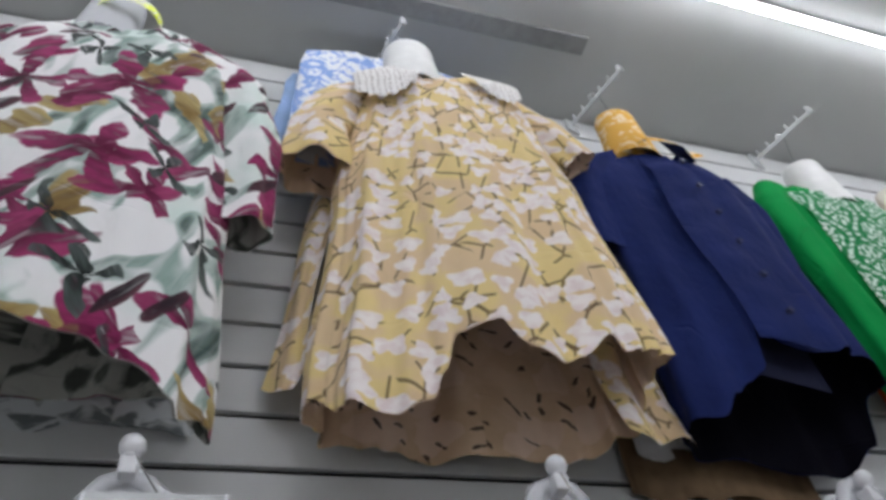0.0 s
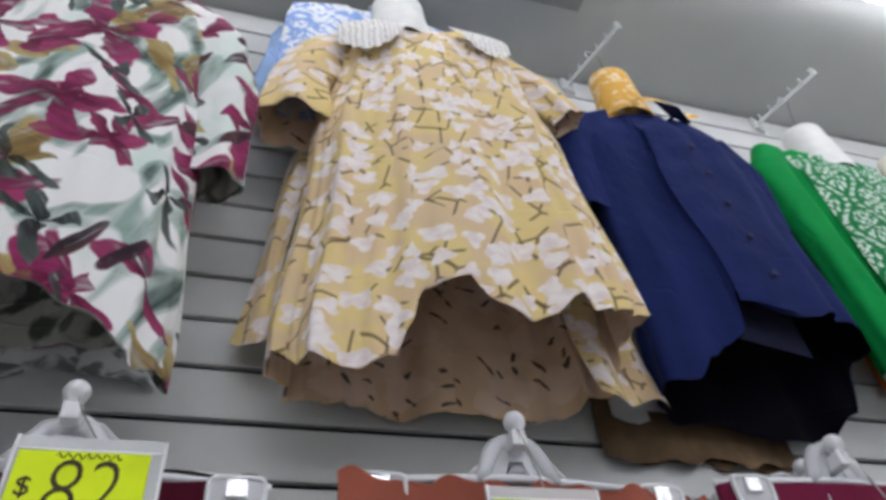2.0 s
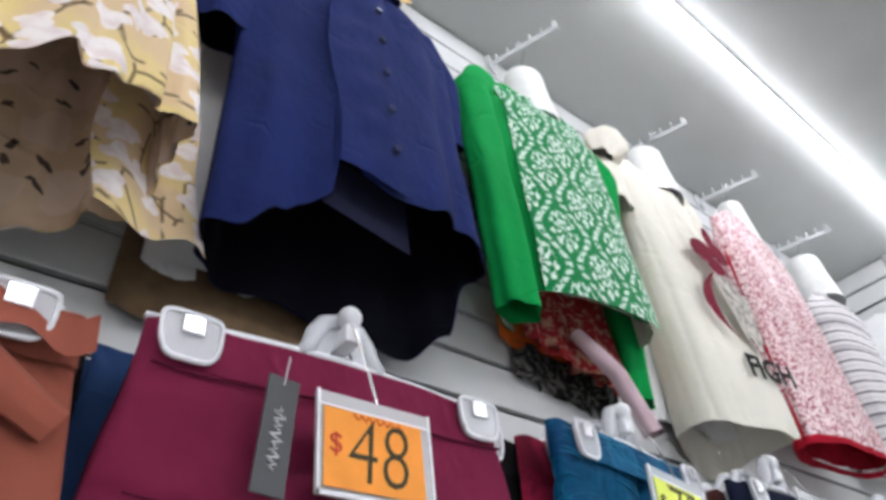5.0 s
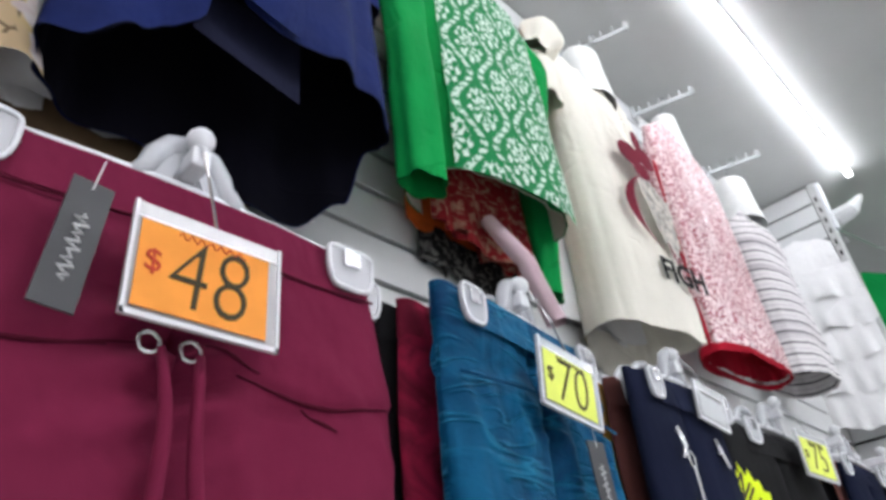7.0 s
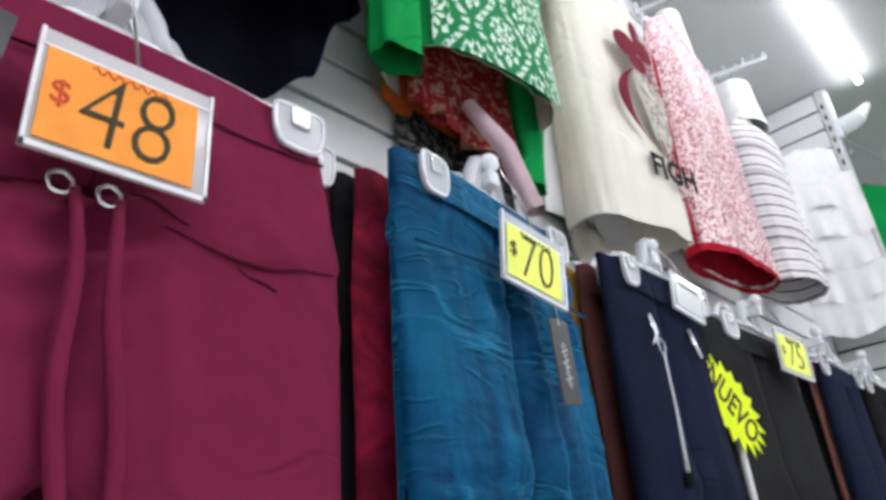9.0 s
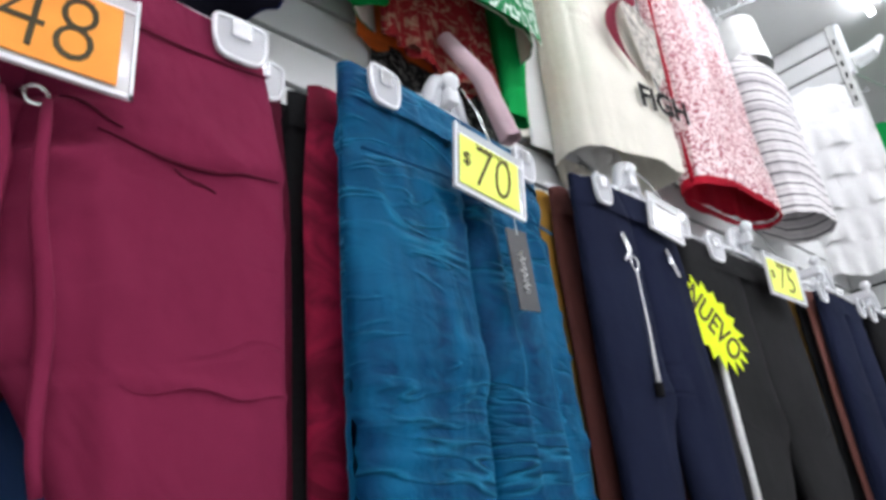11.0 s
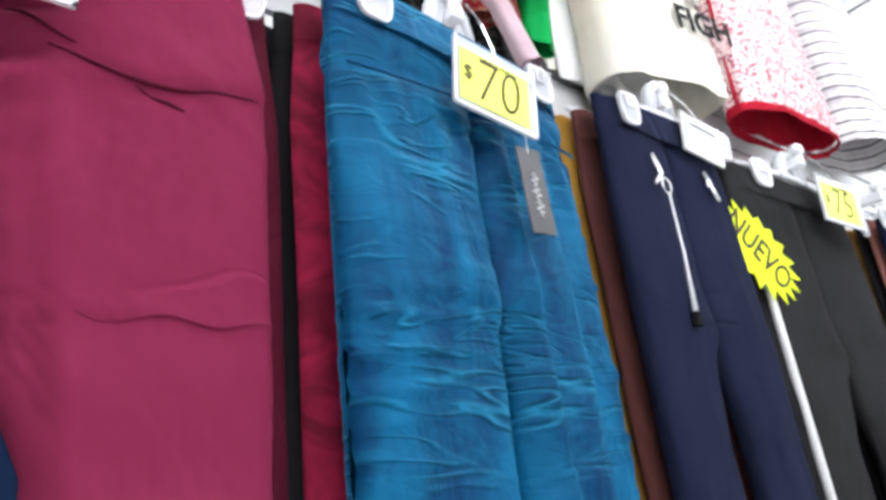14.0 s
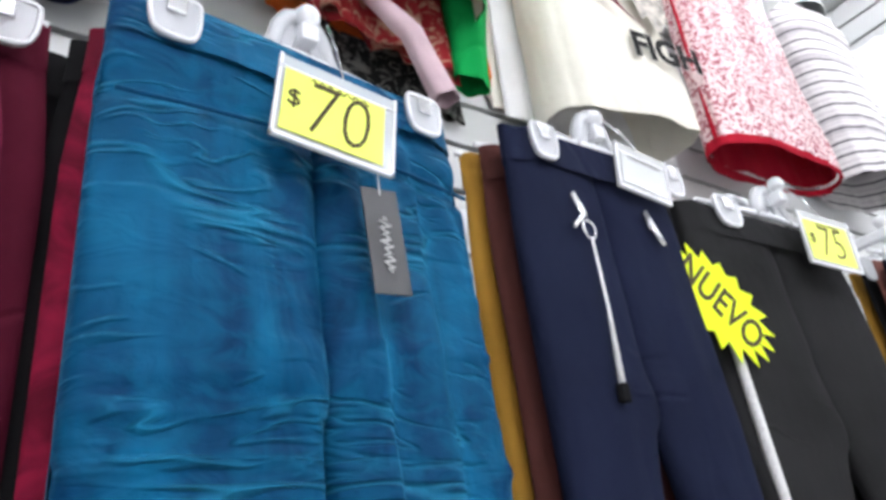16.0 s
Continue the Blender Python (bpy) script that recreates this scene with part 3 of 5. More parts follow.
# ---- ceiling lamps ----
def emitter(name, rgb, strength):
    mat = bpy.data.materials.new(name)
    mat.use_nodes = True
    b = mat.node_tree.nodes["Principled BSDF"]
    b.inputs["Base Color"].default_value = (0.9, 0.9, 0.9, 1)
    b.inputs["Emission Color"].default_value = (*rgb, 1)
    b.inputs["Emission Strength"].default_value = strength
    return mat


LAMP = emitter("lamp_diffuser", (0.965, 0.975, 1.05), LAMP_POWER)
# stronger copy of the tube's glow, for the added aisle rows
AISLE_FILL = emitter("aisle_fill_diffuser", (0.97, 0.975, 1.05), AISLE_POWER)


def strip_lamp(x, y, length, glow, turn=0.0):
    lamp = thing("strip_light", (x, y, CEIL_Z), "long white LED tube light fixed to the ceiling", "ceiling light", "ceiling strip lights", turn)
    part("housing", box(bmesh.new(), (0, -0.012, -0.014), (length, 0.012, -0.0005), 0.003), M["white_plastic"], lamp)
    bm = bmesh.new()
    n = 10
    rows = [[bm.verts.new((x1, 0.0100 * math.cos(math.pi * k / n), -0.0145 - 0.014 * math.sin(math.pi * k / n))) for k in range(n + 1)] for x1 in (0.02, length - 0.02)]
    for k in range(n):
        bm.faces.new((rows[0][k], rows[0][k + 1], rows[1][k + 1], rows[1][k]))
    bm.faces.new(rows[0])
    bm.faces.new(rows[1][::-1])
    part("diffuser", bm, glow, lamp, "glowing white tube", True)
    for e in (0.0, length - 0.018):
        part("end_cap", box(bmesh.new(), (e, -0.0125, -0.032), (e + 0.018, 0.0125, -0.0142), 0.004), M["white_plastic"], lamp)
    return lamp


for x, y, length in ((-2.55, -0.20, 2.4), (-0.10, -0.166, 2.68)):
    strip_lamp(x, y, length, LAMP, 0.95)
# unseen lamp rows, added to brighten the garments from the front
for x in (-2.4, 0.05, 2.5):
    strip_lamp(x, -1.75, 2.4, AISLE_FILL)
    strip_lamp(x, -2.85, 2.4, AISLE_FILL)

cover = thing("ceiling_strip", (-1.35, 0.035, CEIL_Z), "flat grey strip on the ceiling", "cable channel")
part("channel", box(bmesh.new(), (0, -0.024, -0.008), (1.345, 0.024, -0.0005), 0.002), M["channel"], cover)


# ---- upper row: arms, forms, tops ----
def display_arm(x, skew=18.0):
    """A clear plastic arm with upright pins."""
    arm = thing("display_arm", (x - 0.185 * math.tan(radians(skew)), WALL_Y - 0.0125, TIP_Z), "clear plastic display arm with upright pins on the slatwall", "display hook", "upper display arms", rz=skew)
    L = 0.185 / math.cos(radians(skew))
    part("bar", box(bmesh.new(), (-0.004, -L, -0.008), (0.004, 0.0, 0.004), 0.002), M["clear"], arm)
    part("wall_plate", box(bmesh.new(), (-0.02, -0.012, -0.03), (0.02, -0.0002, 0.02), 0.002), M["clear"], arm)
    for k in range(6):
        y = -L + 0.004 + k * 0.033
        pin = part("pin", tube(bmesh.new(), [(0, y, 0.003), (0, y, 0.022), (0, y, 0.026)], [0.0032, 0.0032, 0.0042], 6), M["clear"], arm)
    part("end_stop", box(bmesh.new(), (-0.007, -L - 0.006, -0.010), (0.007, -L + 0.002, 0.018), 0.002), M["clear"], arm)
    return arm


def torso_hanger(x, y, z_neck, pin_x, pin_y, mat=None, lean=0.0, r=0.045, label="white plastic torso hanger with a wire hook"):
    """Neck, sloping shoulders and wire hook of a display form."""
    base = z_neck - 0.10
    h = thing("torso_hanger", (x, y, base), label, "hanger", "torso hangers", 0, 0, lean)
    mat = mat or M["form"]
    bm = bmesh.new()
    rings = [(-0.06, 1.2), (-0.025, 1.16), (0.0, 1.12), (0.03, 1.06), (0.06, 1.02), (0.106, 0.99), (0.111, 0.97), (0.112, 0.93), (0.110, 0.87), (0.06, 0.84)]
    prev = None
    for z, k in rings:
        ring = [bm.verts.new((r * k * math.cos(a * math.tau / 24), r * 0.8 * k * math.sin(a * math.tau / 24), z)) for a in range(24)]
        if prev:
            for a in range(24):
                bm.faces.new((prev[a], prev[(a + 1) % 24], ring[(a + 1) % 24], ring[a]))
        prev = ring
    bm.faces.new(prev)
    part("neck", bm, mat, h, smooth=True)
    part("shoulder_bar", tube(bmesh.new(), [(-0.15, 0, -0.135), (-0.08, 0, -0.085), (0, 0, -0.02), (0.08, 0, -0.085), (0.15, 0, -0.135)], [0.008, 0.012, 0.026, 0.012, 0.008], 10), mat, h, smooth=True)
    top = TIP_Z + 0.004 - base
    dx, dy = pin_x - x, pin_y - y
    pts = [(0, 0, 0.055), (0, 0, 0.135), (dx * 0.3 + 0.012, dy * 0.5, (0.14 + top) / 2), (dx + 0.016, dy, top - 0.004), (dx + 0.008, dy, top + 0.010), (dx - 0.008, dy, top + 0.011), (dx - 0.018, dy, top - 0.002), (dx - 0.016, dy, top - 0.014)]
    part("wire_hook", tube(bmesh.new(), pts, 0.0027, 8), M["chrome"], h, "bent chrome wire hook", True)
    return h


def top_shell(parent, mat, inner, base, sh_w, widths, depths, z_sh, z_neck, neck_w, drop_f, drop_b, hem_f, hem_b, pleats, seed, nu=120, nv=46, name="body", swing=0.0, broad=False):
    """A blouse or dress body: flattened tube, hanging in folds, with a neck hole, shoulder slope and hem lines front and back."""
    rnd = random.Random(seed)
    ph = [rnd.uniform(0, 6.28) for _ in range(6)]

    def place(u, v, shrink=0.0):
        th = math.tau * u + math.pi / 2
        c, s = math.cos(th), math.sin(th)
        cc = math.copysign(abs(c) ** 0.75, c)
        w, d = table(widths, v) - shrink, table(depths, v) - shrink
        x = cc * w
        y = math.copysign(abs(s) ** 0.85, s) * d
        front = s < 0
        xa = abs(cc)
        zt = z_sh + (z_neck - z_sh) * (1 - xa)
        xn = xa * sh_w / neck_w
        if xn < 1:
            zt -= (drop_f if front else drop_b) * (1 - xn * xn)
        zh = (table(hem_f, cc) if front else table(hem_b, cc))
        a = pleats * (0.22 + 0.78 * v ** 1.1) * min(1.0, v * 9)
        f = a * (math.sin(9 * th + ph[0]) * 0.5 + math.sin(15 * th + ph[1] + 1.5 * v) * 0.35 + math.sin(23 * th + ph[2]) * 0.2 + math.sin(37 * th + ph[3] + 0.8 * v) * 0.13)
        if broad:
            f = a * (math.sin(5 * th + ph[0] + 0.6 * v) * 0.8 + math.sin(11 * th + ph[1] + 1.5 * v) * 0.45)
        f += 0.010 * wrinkle(x + (3 if front else 0), zt + (zh - zt) * v, seed) * min(1, 2 * v + 0.3)
        z = zt + (zh - zt) * v
        if front:
            y -= swing * cc * v * abs(s)
        return (x + f * c * 0.6, y + f * s, z - base)

    body = surf(name, lambda u, v: place(u, v), nu, nv, mat, parent)
    if inner:
        surf("lining", lambda u, v: place(u, v, 0.003), nu, nv, inner, parent, label="plain reverse side of the cloth")
    return body


def front_y(x, w, d):
    """Depth of a body's front at x, for a body of half width w and depth d."""
    c = min(1.0, abs(x) / w) ** (1 / 0.75)
    return -d * max(0.0, 1 - c * c) ** 0.425


def sleeve(parent, mat, inner, base, path, radii, seed, flat=0.6, nu=36, nv=16, label=""):
    """An open cloth tube along a path of points."""
    pts = [Vector(p) for p in path]

    def at(v):
        k = v * (len(pts) - 1)
        i = min(int(k), len(pts) - 2)
        return pts[i].lerp(pts[i + 1], k - i), (pts[i + 1] - pts[i]).normalized()

    def place(u, v, shrink=0.0):
        c, d = at(v)
        s = d.cross(Vector((0, 1, 0)))
        s = s.normalized() if s.length > 0.01 else Vector((1, 0, 0))
        t = s.cross(d)
        r = table([(i / (len(radii) - 1), q) for i, q in enumerate(radii)], v) - shrink
        th = math.tau * u
        f = 1 + 0.12 * v * math.sin(5 * th + seed) + 0.10 * wrinkle(c.x + math.cos(th) * 0.1, c.z, seed, 14)
        p = c + r * f * (math.cos(th) * s + flat * math.sin(th) * t)
        return (p.x, p.y, p.z - base)

    ob = surf("sleeve", lambda u, v: place(u, v), nu, nv, mat, parent, label=label)
    if inner:
        surf("sleeve_lining", lambda u, v: place(u, v, 0.003), nu, nv, inner, parent)
    return ob


def flap(name, parent, mat, fn, nu=16, nv=10, label=""):
    return surf(name, fn, nu, nv, mat, parent, closed=False, label=label)


def stacked_top(name, x, y, base, z_top, width, mat, label, category, seed, hem=0.0, rz=0.0, fold=0.004):
    """A garment hanging behind another one, of which edges show."""
    g = thing(name, (x, y, base), label, category, "tops hanging behind", rz)
    hw = width / 2
    rnd = random.Random(seed)
    top_shell(g, mat, mat, base, hw * 0.9, [(0, hw * 0.85), (0.15, hw * 0.9), (1, hw)], [(0, 0.004), (0.3, 0.006), (1, 0.008)], z_top - 0.06, z_top, 0.07, 0.06, 0.02,
              [(k / 5 - 1, base + hem * (k / 5 - 1) + rnd.uniform(0, 0.022)) for k in range(11)], [(k / 5 - 1, base + hem * (k / 5 - 1) + rnd.uniform(0, 0.022)) for k in range(11)], fold, seed, 70, 20)
    return g


ARM_X = (-1.02, -0.468, 0.09, 0.67, 1.225, 1.615, 2.107)
for x in ARM_X:
    display_arm(x)

# white floral blouse
def floral_blouse():
    B = 1.74
    g = thing("floral_blouse", (-1.02, 0.115, B), "white blouse with large magenta, ochre and grey-green flowers", "blouse", rz=-6)
    top_shell(g, M["floral"], M["floral_inside"], B, 0.2, [(0, 0.19), (0.2, 0.225), (0.6, 0.248), (1, 0.262)], [(0, 0.03), (0.2, 0.085), (1, 0.098)], 2.585, 2.67, 0.075, 0.05, 0.02,
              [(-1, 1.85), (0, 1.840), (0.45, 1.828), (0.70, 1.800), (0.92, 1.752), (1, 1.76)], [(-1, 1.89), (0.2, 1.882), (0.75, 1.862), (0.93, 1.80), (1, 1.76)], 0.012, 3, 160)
    sleeve(g, M["floral"], M["floral_inside"], B, [(0.14, 0.0, 2.57), (0.225, 0.0, 2.47), (0.262, 0.0, 2.30), (0.262, 0.0, 2.09)], [0.042, 0.050, 0.048, 0.042], 1, 0.8, 60, 24)
    sleeve(g, M["floral"], M["floral_inside"], B, [(-0.16, 0, 2.58), (-0.25, 0.0, 2.50), (-0.285, -0.01, 2.25)], [0.05, 0.065, 0.075], 2)
    flap("neck_band", g, M["neon_print"], lambda u, v: (0.062 * math.cos(math.pi * (1 + u)), -0.005 + 0.055 * math.sin(math.pi * (1 + u)), 2.675 + 0.028 * v - B), 20, 4, "neon yellow printed tag band")
    torso_hanger(-1.05, 0.12, 2.755, -1.05, 0.12, M["milky"], label="milky plastic torso hanger with a wire hook", r=0.052)
    stacked_top("grey_print_blouse", -1.01, 0.231, 1.85, 2.80, 0.46, M["greyfloral"], "grey and white printed blouse hanging behind another", "blouse", 21)


floral_blouse()


def yellow_dress():
    B = 1.745
    g = thing("blossom_dress", (-0.403, 0.105, B), "mustard dress printed with white blossoms, high-low hem and lace collar", "dress", rz=-5)
    top_shell(g, M["yellow"], M["yellow_lining"], B, 0.175, [(0, 0.165), (0.12, 0.18), (0.5, 0.213), (1, 0.250)], [(0, 0.035), (0.15, 0.075), (0.6, 0.092), (1, 0.098)], 2.60, 2.705, 0.07, 0.05, 0.015,
              [(-1, 1.83), (-0.86, 1.797), (-0.58, 1.778), (-0.44, 1.795), (-0.36, 1.83), (-0.29, 1.882), (-0.05, 1.893), (0.03, 1.848), (0.17, 1.833), (0.36, 1.848), (0.5, 1.873), (0.56, 1.85), (0.84, 1.872), (0.93, 1.885), (1, 1.90)],
              [(-1, 1.815), (-0.6, 1.825), (0, 1.818), (0.5, 1.812), (0.85, 1.83), (1, 1.90)], 0.020, 5, 300, 70, swing=0.03)
    sleeve(g, M["yellow"], M["yellow_lining"], B, [(-0.12, 0, 2.60), (-0.205, -0.005, 2.52), (-0.245, -0.015, 2.42), (-0.250, -0.02, 2.29)], [0.045, 0.052, 0.052, 0.060], 3, 0.85, 80, 24)
    sleeve(g, M["yellow"], M["yellow_lining"], B, [(0.11, 0, 2.59), (0.205, -0.005, 2.50), (0.262, -0.01, 2.40)], [0.05, 0.046, 0.036], 4, 0.8, 50)

    def back_side(u, v):
        """The back's left edge, which shows past the front."""
        return (-0.192 - 0.03 * u - (0.058 + 0.03 * u) * v + 0.006 * math.sin(v * 6 + u * 3), 0.03 + 0.04 * u + 0.008 * math.sin(u * 8), 2.45 - (0.53 + 0.03 * math.sin(u * 3)) * v - B)
    flap("back_panel", g, M["yellow"], back_side, 14, 30, "printed back edge beside the front")
    for side in (-1, 1):
        def collar(u, v, side=side):
            x = 0.045 + (0.135 if side < 0 else 0.105) * u
            reach = (0.17 if side < 0 else 0.13) * math.sin(math.pi * (0.2 + 0.62 * u)) * (1 + 0.04 * math.cos(u * 40))
            z = (2.70 if side < 0 else 2.672) - 0.098 * x / 0.165 - reach * v
            k = (2.66 - z) / 0.85
            y = front_y(x, table([(0, 0.165), (0.12, 0.18), (0.5, 0.215)], k) + 0.03, table([(0, 0.035), (0.15, 0.075), (0.6, 0.095)], k))
            return (side * x, y - 0.014, z - B)
        flap("collar", g, M["lace"], collar, 20, 8, "white eyelet lace collar")
    def tail(u, v):
        return (0.150 + 0.110 * u + (0.028 + 0.015 * u) * v + 0.006 * math.sin(v * 7), 0.015 + 0.055 * u + 0.010 * math.sin(u * 9 + v * 3), 2.10 - (0.285 + 0.012 * math.sin(u * 6)) * v - B)
    flap("side_panel", g, M["yellow"], tail, 14, 14, "printed side panel hanging below the hem")
    torso_hanger(-0.452, 0.10, 2.752, -0.475, 0.10, r=0.058)
    stacked_top("blue_print_blouse", -0.485, 0.150, 2.35, 2.862, 0.44, M["bluefloral"], "white and sky blue floral blouse behind the dress", "blouse", 23)
    stacked_top("sky_blue_blouse", -0.440, 0.195, 2.42, 2.83, 0.60, M["sky"], "sky blue blouse behind the dress", "blouse", 24)


yellow_dress()


def navy_shirt():
    B = 1.76
    g = thing("navy_shirt", (0.096, 0.125, B), "navy button-front shirt with cap sleeves and a long back hem", "shirt")
    top_shell(g, M["navy"], M["navy_inside_shade"], B, 0.2, [(0, 0.19), (0.12, 0.205), (0.5, 0.202), (1, 0.210)], [(0, 0.02), (0.2, 0.05), (1, 0.075)], 2.50, 2.59, 0.065, 0.06, 0.01,
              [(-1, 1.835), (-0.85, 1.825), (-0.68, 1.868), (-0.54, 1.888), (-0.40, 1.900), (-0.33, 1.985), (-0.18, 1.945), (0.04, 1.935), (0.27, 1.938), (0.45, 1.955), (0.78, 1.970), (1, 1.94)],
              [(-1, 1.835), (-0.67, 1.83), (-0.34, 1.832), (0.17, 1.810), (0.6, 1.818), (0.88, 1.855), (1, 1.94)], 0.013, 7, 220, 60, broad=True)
    sleeve(g, M["navy"], M["navy_inside_shade"], B, [(-0.15, 0, 2.49), (-0.20, 0.0, 2.40), (-0.212, 0.0, 2.20)], [0.045, 0.055, 0.05], 5)
    sleeve(g, M["navy"], M["navy_inside_shade"], B, [(0.15, 0, 2.49), (0.195, 0.01, 2.40), (0.20, 0.02, 2.24)], [0.045, 0.05, 0.045], 6)

    def placket(u, v):
        x = -0.082 + 0.105 * u + 0.006 * math.sin(v * 9)
        pucker = 0.0025 * math.sin(v * 46 + u * 4) * math.sin(math.pi * u) + 0.004 * math.sin(math.pi * u)
        y = front_y(x, 0.2 + 0.02 * v, table([(0, 0.03), (0.2, 0.05), (1, 0.075)], v)) - 0.013 * min(1, 6 * v) - pucker
        return (x, y, 2.535 - 0.03 * (1 - u) - (0.555 + 0.045 * u) * v - B)
    flap("placket", g, M["navy"], placket, 16, 70, "overlapping front edge with puckered stitching")
    for k in range(6):
        z, y = 2.445 - 0.088 * k, -0.072 - 0.0045 * k
        part("button", tube(bmesh.new(), [(0.0, y, z - B), (0.0, y - 0.007, z - B)], [0.0065, 0.006], 12), M["button"], g)
    for side in (-1, 1):
        flap("collar", g, M["navy"], lambda u, v, s=side: (s * (0.02 + 0.075 * u + 0.025 * v * (1 - u)), -0.035 - 0.028 * v + 0.03 * u, 2.585 - 0.03 * u - 0.055 * v * (1 - 0.5 * u) - B), 8, 6)
    torso_hanger(0.05, 0.12, 2.675, 0.055, 0.14, M["orange_floral"], r=0.05, label="torso hanger with an amber flower-printed scarf neck")
    flap("scarf_end", g, M["orange_floral"], lambda u, v: (-0.045 + 0.16 * u, -0.028 - 0.02 * v + 0.01 * math.sin(u * 9), 2.612 - 0.035 * u + 0.012 * math.sin(u * 7) - 0.045 * v - B), 18, 6, "amber flower-printed scarf end")
    stacked_top("white_blouse", 0.065, 0.218, 1.84, 2.55, 0.405, M["white_cloth"], "white blouse behind the navy shirt", "blouse", 25)
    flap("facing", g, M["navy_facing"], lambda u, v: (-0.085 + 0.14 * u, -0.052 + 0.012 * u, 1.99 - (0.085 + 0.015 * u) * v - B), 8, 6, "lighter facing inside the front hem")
    stacked_top("brown_backing", 0.01, 0.232, 1.775, 2.48, 0.34, M["kraft"], "brown sheet behind the navy shirt", "blouse", 26)


navy_shirt()


def green_top():
    B = 1.93
    g = thing("damask_top", (0.572, 0.15, B), "green top with a white damask front panel and long sleeves", "blouse", rz=-4)
    top_shell(g, M["green"], M["cream"], B, 0.18, [(0, 0.17), (0.15, 0.185), (1, 0.165)], [(0, 0.02), (0.2, 0.055), (1, 0.075)], 2.53, 2.60, 0.06, 0.03, 0.01,
              [(-1, 1.96), (0, 1.955), (1, 1.965)], [(-1, 1.955), (1, 1.96)], 0.004, 9)

    def panel(u, v):
        w = 0.125 + 0.02 * v
        x = 0.008 + (2 * u - 1) * w
        y = front_y(x, 0.185 - 0.012 * v, table([(0, 0.03), (0.2, 0.058), (1, 0.078)], v)) - 0.007 + 0.003 * wrinkle(x, v, 3)
        return (x, y, 2.52 + (1.948 - 2.52) * v + 0.02 * (1 - abs(2 * u - 1)) * (1 - v) - B)

    flap("front_panel", g, M["damask"], panel, 30, 40, "white damask scrollwork on green")
    sleeve(g, M["green"], M["green"], B, [(-0.13, -0.01, 2.55), (-0.178, -0.025, 2.46), (-0.192, -0.05, 2.16), (-0.200, -0.06, 1.89)], [0.04, 0.046, 0.040, 0.038], 7, 0.7, 30, 30, "long green jersey sleeve")
    sleeve(g, M["green"], M["green"], B, [(0.15, 0.0, 2.46), (0.185, 0.0, 2.40), (0.175, 0.03, 2.14), (0.15, 0.03, 1.86)], [0.045, 0.055, 0.045, 0.03], 8, 0.7, 30, 24, "long green jersey sleeve")
    torso_hanger(0.605, 0.15, 2.66, 0.635, 0.15, r=0.055)
    stacked_top("orange_blouse", 0.635, 0.224, 1.93, 2.60, 0.37, M["orange"], "orange blouse behind the green top", "blouse", 27)
    stacked_top("paisley_blouse", 0.585, 0.175, 1.885, 2.40, 0.24, M["paisley"], "red paisley chiffon blouse hem below the green top", "blouse", 28, hem=-0.03, fold=0.016)
    stacked_top("black_print_blouse", 0.62, 0.234, 1.855, 2.45, 0.27, M["blacklace"], "black printed chiffon blouse behind the green top", "blouse", 29, hem=-0.015, fold=0.008)
    q = thing("lilac_scarf", (0.60, 0.10, 1.75), "lilac pink rolled scarf hanging below the tops", "scarf")
    sleeve(q, M["lilac"], M["lilac"], 1.75, [(-0.03, 0.06, 1.95), (0.0, 0.02, 1.86), (0.02, 0.0, 1.75)], [0.014, 0.016, 0.017], 9, 0.9, 16, 12)


green_top()


